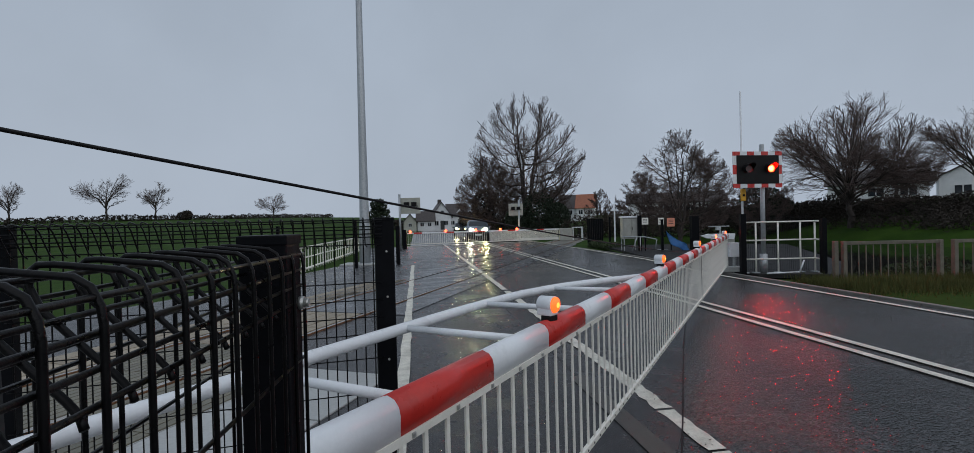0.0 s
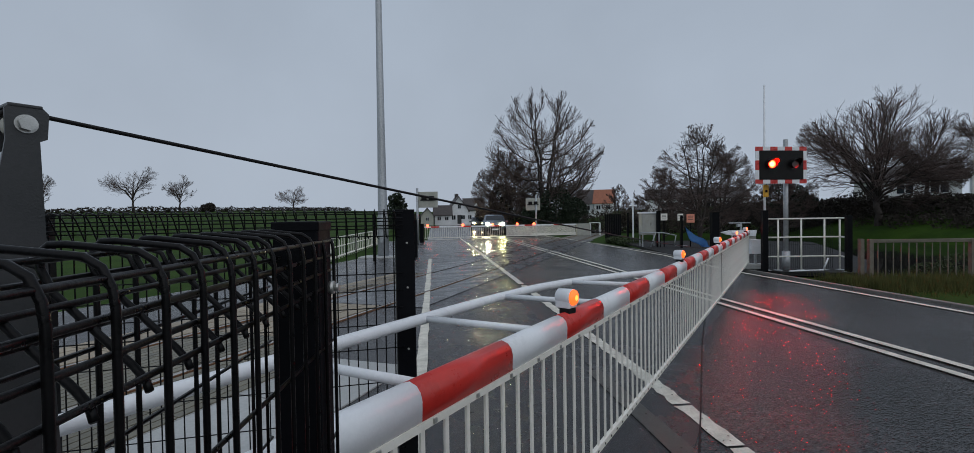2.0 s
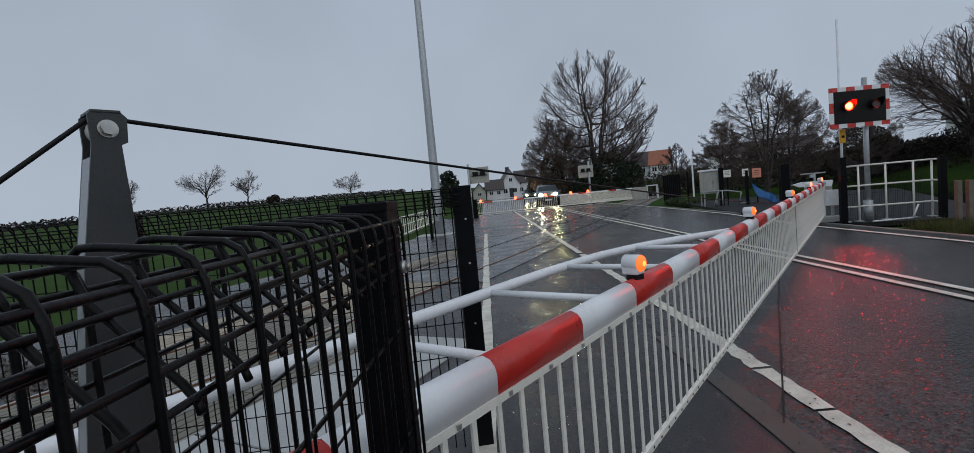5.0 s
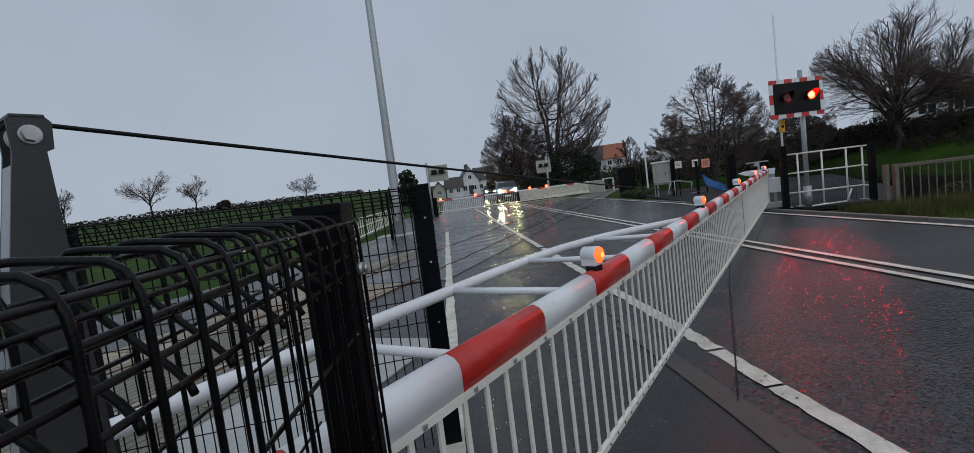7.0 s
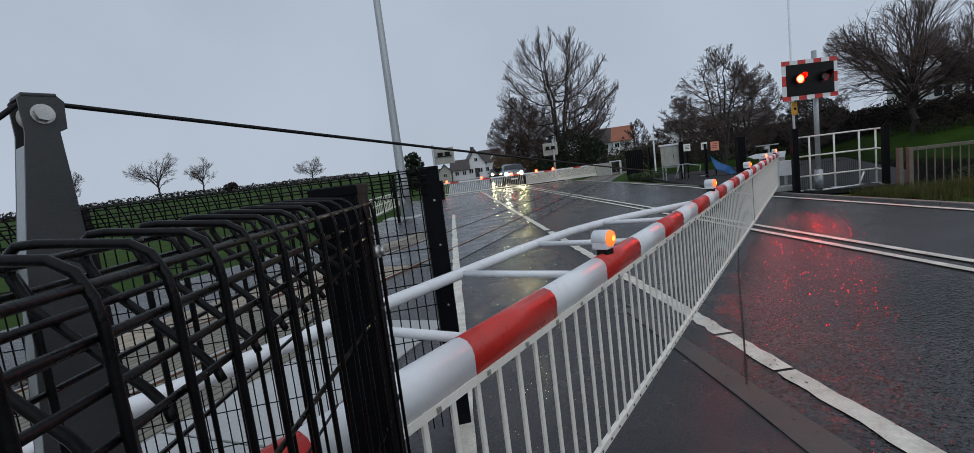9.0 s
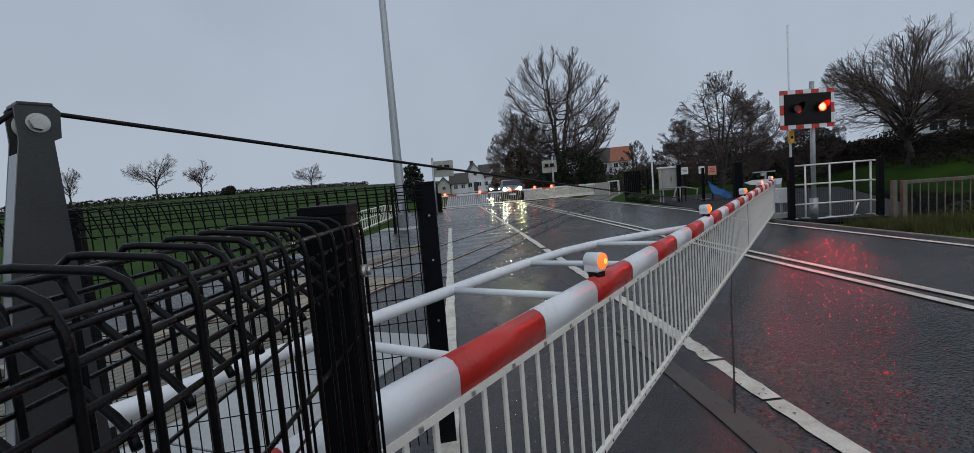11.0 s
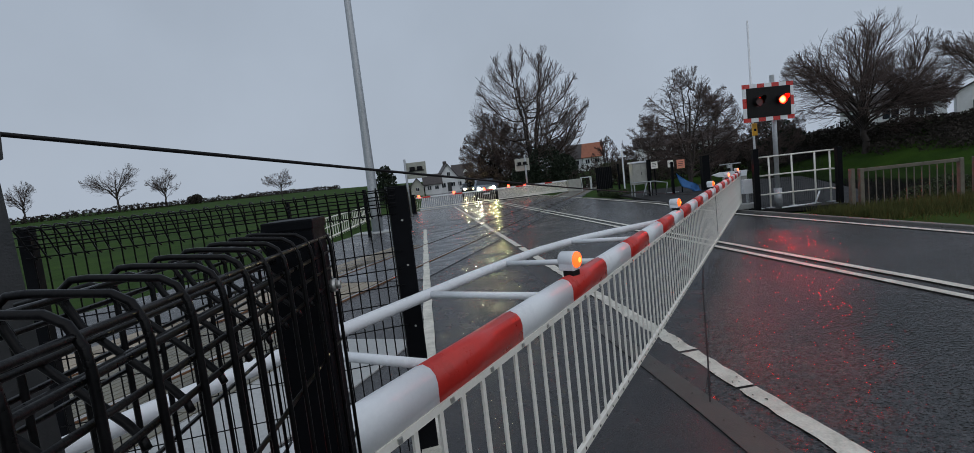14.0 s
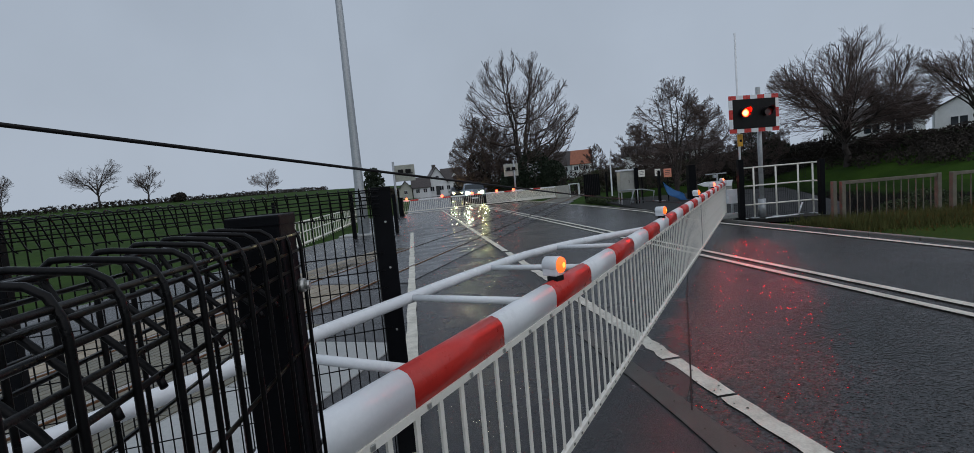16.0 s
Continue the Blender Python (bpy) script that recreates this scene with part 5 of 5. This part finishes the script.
# ---- trees ----
def crown_segments(rnd, height, width, trunk, stems=1, limbs=18, counts=(8, 6, 5), rise=0.35, low=0.25, curl=0.10, fan=0.12, flat=0.0, sag=0.0):
    """A bare tree grown limb by limb towards a rounded crown: (from, to, radius, radius, level)."""
    out = []
    mid, rx, rz = height * (1 + low) / 2, width / 2, height * (1 - low) / 2
    r0 = height * 0.019

    def inside(p):
        t = (p.z - mid) / rz
        wide = rx * (1.0 - flat * max(0, t))
        return (p.x / wide) ** 2 + (p.y / wide) ** 2 + t * t < 1.12

    def limb(pts, ra, rb, lev):
        n = len(pts) - 1
        for i in range(n):
            out.append((pts[i], pts[i + 1], ra + (rb - ra) * i / n, ra + (rb - ra) * (i + 1) / n, lev))

    def spread_from(pts, length, r, lev):
        """Side branches along a limb, each with its own."""
        if lev > len(counts):
            return
        n = len(pts) - 1
        for k in range(counts[lev - 1]):
            t = 0.22 + 0.78 * (k + rnd.random()) / counts[lev - 1]
            i = min(n - 1, int(t * n))
            p = pts[i].lerp(pts[i + 1], t * n - i)
            d = (pts[i + 1] - pts[i]).normalized()
            a = d.orthogonal().normalized()
            a.rotate(Matrix.Rotation(rnd.uniform(0, 6.283), 3, d))
            away = Vector((p.x, p.y, (p.z - mid) * 0.6)).normalized()
            d = (d * 0.75 + a * rnd.uniform(0.35, 0.8) + away * 0.25).normalized()
            ln = length * rnd.uniform(0.36, 0.68) * (1.15 - 0.4 * t)
            m = 4 if lev == 1 else 3
            q = [p]
            for _ in range(m):
                d = (d + Vector((rnd.gauss(0, 0.11), rnd.gauss(0, 0.11), rnd.gauss(curl - sag * lev, 0.07)))).normalized()
                e = q[-1] + d * (ln / m)
                if not inside(e):
                    break
                q.append(e)
            if len(q) < 2:
                continue
            rr = max(0.003, r * (0.42 if lev == 1 else 0.5))
            limb(q, rr, rr * 0.45, lev + 2)
            spread_from(q, ln, rr, lev + 1)

    base = Vector((0, 0, -0.3))
    tops = []
    for k in range(stems):
        a = 6.283 * (k + rnd.uniform(-0.2, 0.2)) / stems
        lean = Vector((math.cos(a), math.sin(a), 0)) * (fan * height if stems > 1 else 0.0)
        pts = [base]
        n = 8
        for i in range(1, n + 1):
            t = i / n
            pts.append(Vector((rnd.gauss(0, 0.006) * height, rnd.gauss(0, 0.006) * height, trunk * t)) + lean * t ** 1.2)
        rs = r0 * (1.25 if stems == 1 else 0.8)
        limb(pts, rs, rs * (0.5 if trunk < 0.5 * height else 0.1), 0)
        tops.append(pts)
    for k in range(limbs):
        pts = tops[k % stems]
        t = 0.45 + 0.55 * (k + rnd.random()) / limbs if trunk < 0.5 * height else low + (0.97 - low) * (k + rnd.random()) / limbs
        i = min(7, int(t * 8))
        p = pts[i].lerp(pts[i + 1], t * 8 - i)
        a = k * 2.4 + rnd.gauss(0, 0.3)
        if trunk < 0.5 * height:
            e = math.asin(min(1.0, -0.42 + 1.42 * ((k * 0.618) % 1.0)))
        else:
            e = math.asin(max(-0.35, min(0.97, (p.z + 0.25 * height - mid) / rz)))
        goal = Vector((math.cos(a) * math.cos(e) * rx, math.sin(a) * math.cos(e) * rx, mid + math.sin(e) * rz)) * rnd.uniform(0.78, 1.0)
        ln = (goal - p).length
        ctl = p.lerp(goal, 0.45) + Vector((0, 0, ln * rise * rnd.uniform(-0.3, 1.0)))
        if trunk >= 0.5 * height:
            ctl = p.lerp(goal, 0.5) - Vector((0, 0, ln * rise * 0.4))
        n = 7
        q = []
        for m in range(n + 1):
            u = m / n
            q.append(p * (1 - u) ** 2 + ctl * 2 * u * (1 - u) + goal * u * u + Vector((rnd.gauss(0, 0.012), rnd.gauss(0, 0.012), rnd.gauss(0, 0.012))) * ln * (u > 0))
        rr = r0 * rnd.uniform(0.3, 0.5) * (1.0 if trunk < 0.5 * height else 1.1 - 0.7 * t)
        limb(q, rr, rr * 0.35, 2)
        spread_from(q, ln * 0.75, rr, 1)
    return out


def segments_mesh(name, segs, minr=0.004):
    verts, faces = [], []
    for p, q, ra, rb, lev in segs:
        d = (q - p)
        if d.length < 1e-5:
            continue
        n = 7 if lev <= 1 else (4 if lev == 2 else 3)
        d.normalize()
        a = d.orthogonal().normalized()
        b = d.cross(a)
        i0 = len(verts)
        for c, r in ((p, ra), (q, rb)):
            r = max(minr, r)
            for k in range(n):
                t = 2 * math.pi * k / n
                verts.append(c + (a * math.cos(t) + b * math.sin(t)) * r)
        for k in range(n):
            faces.append((i0 + k, i0 + (k + 1) % n, i0 + n + (k + 1) % n, i0 + n + k))
    me = bpy.data.meshes.new(name)
    me.from_pydata([tuple(v) for v in verts], [], faces)
    for p in me.polygons:
        p.use_smooth = True
    return me


def build_tree(x, y, z, height, width, seed, label, trunk, minr=0.01, **kw):
    rnd = random.Random(seed)
    t = thing("tree", pose(x, y, z), label, "tree", group="bare trees")
    segs = crown_segments(rnd, height, width, trunk, **kw)
    for nm, sel, mt in (("trunk", [s for s in segs if s[4] <= 2], BARK), ("crown", [s for s in segs if s[4] > 2], TWIG)):
        me = segments_mesh(nm, sel, minr)
        me.materials.append(mt)
        ob = new(nm, me)
        ob.parent = t
        tagged(ob, kind="stuff")
    return t


def leaf_cloud(name, centres, count, size, material, seed, parent=None, flat_z=1.0):
    """Many small leaf blades round centre points (x, y, z, rx, ry, rz)."""
    rnd = np.random.RandomState(seed)
    verts, faces = [], []
    for k in range(count):
        cx, cy, cz, rx, ry, rz = centres[rnd.randint(len(centres))]
        v = rnd.normal(size=3)
        v = v / np.linalg.norm(v) * rnd.uniform(0.55, 1.0) ** 0.5
        c = np.array((cx + v[0] * rx, cy + v[1] * ry, cz + v[2] * rz))
        a, b = rnd.normal(size=3), rnd.normal(size=3)
        a /= np.linalg.norm(a)
        b -= a * a.dot(b)
        b /= np.linalg.norm(b)
        s = size * rnd.uniform(0.6, 1.4)
        i = len(verts)
        verts += [tuple(c - a * s), tuple(c + b * s * 0.35), tuple(c + a * s), tuple(c - b * s * 0.35)]
        faces.append((i, i + 1, i + 2, i + 3))
    me = bpy.data.meshes.new(name)
    me.from_pydata(verts, [], faces)
    me.materials.append(material)
    ob = new(name, me)
    if parent:
        ob.parent = parent
    return ob


def build_trees():
    build_tree(3.3, 56, -0.1, 16.9, 13.0, 11, "tall bare tree with rising branches beyond the crossing", 13.5, 0.008, stems=3, limbs=46, counts=(9, 6, 4), rise=0.9, low=0.12, curl=0.17, fan=0.10, flat=0.35)
    build_tree(-0.9, 58, -0.1, 9.6, 8.6, 23, "dense dark bare tree with reddish twigs", 8.0, 0.011, stems=4, limbs=56, counts=(9, 7, 5), rise=0.5, low=0.02, curl=0.12, fan=0.14, flat=0.3)
    build_tree(6.0, 59, -0.1, 6.6, 5.6, 24, "small dark bare tree under the tall one", 5.5, 0.011, stems=3, limbs=40, counts=(8, 6, 5), rise=0.5, low=0.02, curl=0.1, fan=0.14)
    build_tree(13.4, 36, -0.1, 8.1, 6.8, 5, "rounded bare tree with catkin twigs behind the cabinets", 7.0, 0.0058, stems=4, limbs=44, counts=(8, 6, 5), rise=0.35, low=0.06, curl=0.03, fan=0.16, flat=0.25, sag=0.02)
    build_tree(15.6, 38, -0.1, 7.2, 5.0, 55, "bare tree in the scrub by the stream", 6.4, 0.0065, stems=3, limbs=40, counts=(9, 6, 5), rise=0.4, low=0.04, curl=0.04, fan=0.14, flat=0.2)
    build_tree(11.4, 38, -0.1, 5.2, 4.4, 15, "smaller bare tree in scrub", 4.4, 0.0065, stems=3, limbs=40, counts=(8, 6, 5), rise=0.4, low=0.02, fan=0.16)
    build_tree(26.2, 36.6, ground_z(26.2, 36.6), 10.6 - ground_z(26.2, 36.6), 10.0, 37, "broad spreading bare oak on the grass bank", 3.4, 0.0055, limbs=44, counts=(8, 6, 5), rise=0.35, low=0.04, curl=0.04)
    build_tree(31.2, 38.5, ground_z(31.2, 38.5), 7.2, 6.0, 8, "bare tree by the bungalow", 2.8, 0.006, limbs=28, counts=(8, 6, 4), rise=0.4, low=0.14, curl=0.08)
    build_tree(39.0, 40, ground_z(39, 40), 8.0, 7.8, 9, "spreading bare tree on the bank", 2.6, 0.0065, limbs=28, counts=(8, 6, 4), rise=0.3, low=0.12, curl=0.06)
    build_tree(20.8, 39, ground_z(20.8, 39), 6.6, 4.6, 12, "small reddish bare tree behind the signal", 5.2, 0.0068, stems=2, limbs=34, counts=(8, 7, 5), rise=0.4, low=0.12, fan=0.1)
    build_tree(12.4, 60, -0.1, 5.6, 3.6, 31, "slim bare tree beside the line", 4.8, 0.010, stems=2, limbs=34, counts=(8, 6, 4), rise=0.5, low=0.02, fan=0.08, flat=0.4)
    build_tree(15.2, 62, -0.1, 3.6, 4.0, 32, "low bare tree beside the line", 3.0, 0.010, stems=3, limbs=30, counts=(8, 6, 4), rise=0.4, low=0.0, fan=0.15)
    for x, y, h, w, s in ((-92.6, 111.2, 11.9, 12.6, 41), (-86.4, 118.9, 10.0, 7.8, 42), (-63.8, 134.6, 8.2, 9.4, 43), (-100.4, 96, 8.8, 5.2, 44)):
        build_tree(x, y, ground_z(x, y) - 0.2, h, w, s, "lone bare tree on the field skyline", 0.5 * h - 0.4, 0.013, limbs=18, counts=(6, 5, 4), rise=0.3, low=0.3, curl=0.08)
    t = thing("field_bush", pose(-83, 125, ground_z(-83, 125) - 0.1), "rounded dark bush on the field skyline", "shrub")
    leaf_cloud("foliage", [(0, 0, 1.2, 2.0, 1.6, 1.2), (0.6, 0, 1.6, 1.2, 1.2, 1.0)], 1500, 0.28, HEDGE, 45, t)
    # evergreen by the mast
    t = thing("conifer", pose(-15.0, 60, 0.0), "dark evergreen tree beside the road", "tree")
    bm = bmesh.new()
    cyl(bm, (0, 0, 0), (0, 0, 4.6), 0.16, 0.03, n=8)
    part("trunk", bm, BARK, t)
    cs = [(0.9 * math.sin(3 * k) * (1 - k / 16), 0.8 * math.cos(5 * k), 0.6 + 0.29 * k, 1.7 - 0.085 * k, 1.5 - 0.07 * k, 0.45) for k in range(14)]
    leaf_cloud("crown", cs, 3800, 0.2, IVY, 3, t)
    # ivy and evergreen scrub at the feet of the trees
    t = thing("evergreen_shrub", pose(4.4, 53, 0), "dark evergreen scrub under the tall tree", "shrub")
    leaf_cloud("foliage", [(-2.2, 0, 1.6, 1.6, 1.3, 1.7), (0, 0, 2.4, 2.0, 1.5, 2.4), (2.0, 0, 1.8, 1.5, 1.4, 1.8)], 9000, 0.16, IVY, 7, t)
    part("stem", cyl(bmesh.new(), (0, 0, -0.1), (0, 0, 2.5), 0.12, 0.06, n=7), BARK, t)
    t = thing("evergreen_shrub", pose(-1.2, 60, 0), "dark undergrowth behind the far barrier", "shrub")
    leaf_cloud("foliage", [(-2.0, 0, 1.5, 2.0, 1.3, 1.5), (1.0, 0, 2.6, 2.0, 1.5, 2.7), (-0.6, 0, 3.4, 1.6, 1.4, 2.4)], 7000, 0.17, HEDGE, 17, t)
    part("stem", cyl(bmesh.new(), (0, 0, -0.1), (0, 0, 2.5), 0.12, 0.06, n=7), BARK, t)
    t = thing("evergreen_shrub", pose(22.6, 42, 1.2), "rounded dark evergreen bush on the bank", "shrub")
    leaf_cloud("foliage", [(0, 0, 1.4, 2.0, 1.6, 1.5), (1.4, 0.5, 1.0, 1.6, 1.4, 1.1)], 6000, 0.13, IVY, 27, t)
    part("stem", cyl(bmesh.new(), (0, 0, -0.1), (0, 0, 1.5), 0.12, 0.06, n=7), BARK, t)
    t = thing("green_bush", pose(13.3, 11.6, -0.1), "green leafy bush beside the guard rail", "shrub")
    leaf_cloud("foliage", [(0.3, 0, 0.9, 1.0, 0.9, 1.0), (1.2, 0, 1.4, 1.0, 0.9, 1.2)], 5000, 0.05, SHRUB, 37, t)
    part("stem", cyl(bmesh.new(), (0.6, 0, -0.1), (0.6, 0, 1.5), 0.05, 0.03, n=7), BARK, t)
    t = thing("green_bush", pose(10.1, 12.3, -0.25), "low green bramble beyond the guard rail", "shrub")
    leaf_cloud("foliage", [(0.0, 0, 0.25, 0.7, 0.45, 0.33), (0.75, 0.1, 0.35, 0.7, 0.5, 0.42), (1.5, 0, 0.2, 0.6, 0.4, 0.3)], 4200, 0.035, SHRUB, 38, t)
    t = thing("green_bush", pose(5.6, 27.5, 0), "patch of rough grass by the line", "shrub")
    leaf_cloud("foliage", [(0, 0, 0.15, 0.6, 0.5, 0.25), (0.6, -1, 0.12, 0.7, 0.6, 0.22)], 2500, 0.06, SHRUB, 39, t)


def build_hedges():
    # field hedge along the skyline
    cs = []
    rnd = random.Random(4)
    for k in range(150):
        a = -45 + 1.5 * k
        x, y = track(a, -124 + 8 * math.sin(a * 0.02))
        h = 0.75 + 0.35 * rnd.random()
        cs.append((x, y, ground_z(x, y) + 0.5 * h, 1.1, 0.8, h))
    hd = thing("field_hedge", pose(0, 0, 0), "low dark leafless hedge along the field's skyline", "hedge", kind="stuff")
    leaf_cloud("twigs", cs, 15000, 0.32, HEDGE, 5, hd)
    cs = []
    for k in range(56):
        t = k / 55
        x, y = road(12 + 46 * t, 36.6)
        cs.append((x, y, ground_z(x, y) + 0.35, 0.9, 0.8, 0.55 + 0.25 * rnd.random()))
    hd = thing("garden_hedge", pose(0, 0, 0), "dark clipped hedge above the grass bank", "hedge", kind="stuff")
    leaf_cloud("twigs", cs, 30000, 0.12, HEDGE, 6, hd)
    cs = []
    for k in range(320):
        x, y = road(rnd.uniform(14, 52), 31.6 + 4.8 * rnd.random() ** 0.8)
        cs.append((x, y, ground_z(x, y) + 0.2, 0.8, 0.7, 0.4 + 0.35 * rnd.random()))
    hd = thing("bramble_scrub", pose(0, 0, 0), "dark brown bramble scrub covering the upper bank", "scrub", kind="stuff")
    leaf_cloud("twigs", cs, 52000, 0.1, HEDGE, 16, hd)
    cs = []
    for k in range(46):
        t = k / 45
        x, y = 6.5 + 22 * t, 44.0 - 3 * t
        cs.append((x, y, ground_z(x, y) + 0.8, 0.9, 0.8, 0.8 + 0.7 * rnd.random()))
    hd = thing("scrub_hedge", pose(0, 0, 0), "brown leafless scrub beyond the stream", "hedge", kind="stuff")
    leaf_cloud("twigs", cs, 16000, 0.12, HEDGE, 8, hd)
    cs = []
    for k in range(34):
        t = k / 33
        x, y = -28 + 18 * t, 112 - 2 * t
        cs.append((x, y, 1.2, 1.0, 0.8, 1.2 + 0.8 * rnd.random()))
    for k in range(30):
        t = k / 29
        x, y = -6 + 34 * t, 118
        cs.append((x, y, 1.4, 1.3, 0.8, 1.6 + 1.2 * rnd.random()))
    hd = thing("village_hedge", pose(0, 0, 0), "dark hedges and shrubs around the village houses", "hedge", kind="stuff")
    leaf_cloud("twigs", cs, 12000, 0.28, HEDGE, 9, hd)
    # rough grass on the verge in front of the guard rail
    rs = np.random.RandomState(12)
    verts, faces = [], []
    for k in range(26000):
        x = rs.uniform(7.0, 14.5)
        y = 10.75 - 0.03 * (x - 7.7) + rs.normal() * 0.5
        if road_w(x, y) < 8.66:
            continue
        z = ground_z(x, y)
        h, a = rs.uniform(0.07, 0.27) * (1.4 if rs.rand() < 0.1 else 1), rs.uniform(0, 6.28)
        dx, dy = math.cos(a) * 0.008, math.sin(a) * 0.008
        lx, ly = rs.normal() * 0.05, rs.normal() * 0.05
        i = len(verts)
        verts += [(x - dx, y - dy, z), (x + dx, y + dy, z), (x + lx, y + ly, z + h)]
        faces.append((i, i + 1, i + 2))
    me = bpy.data.meshes.new("verge_grass")
    me.from_pydata(verts, [], faces)
    me.materials.append(VERGE)
    tagged(new("verge_grass", me), "rough grass blades on the road verge", "grass", kind="stuff")


build_trees()
build_hedges()
motions()
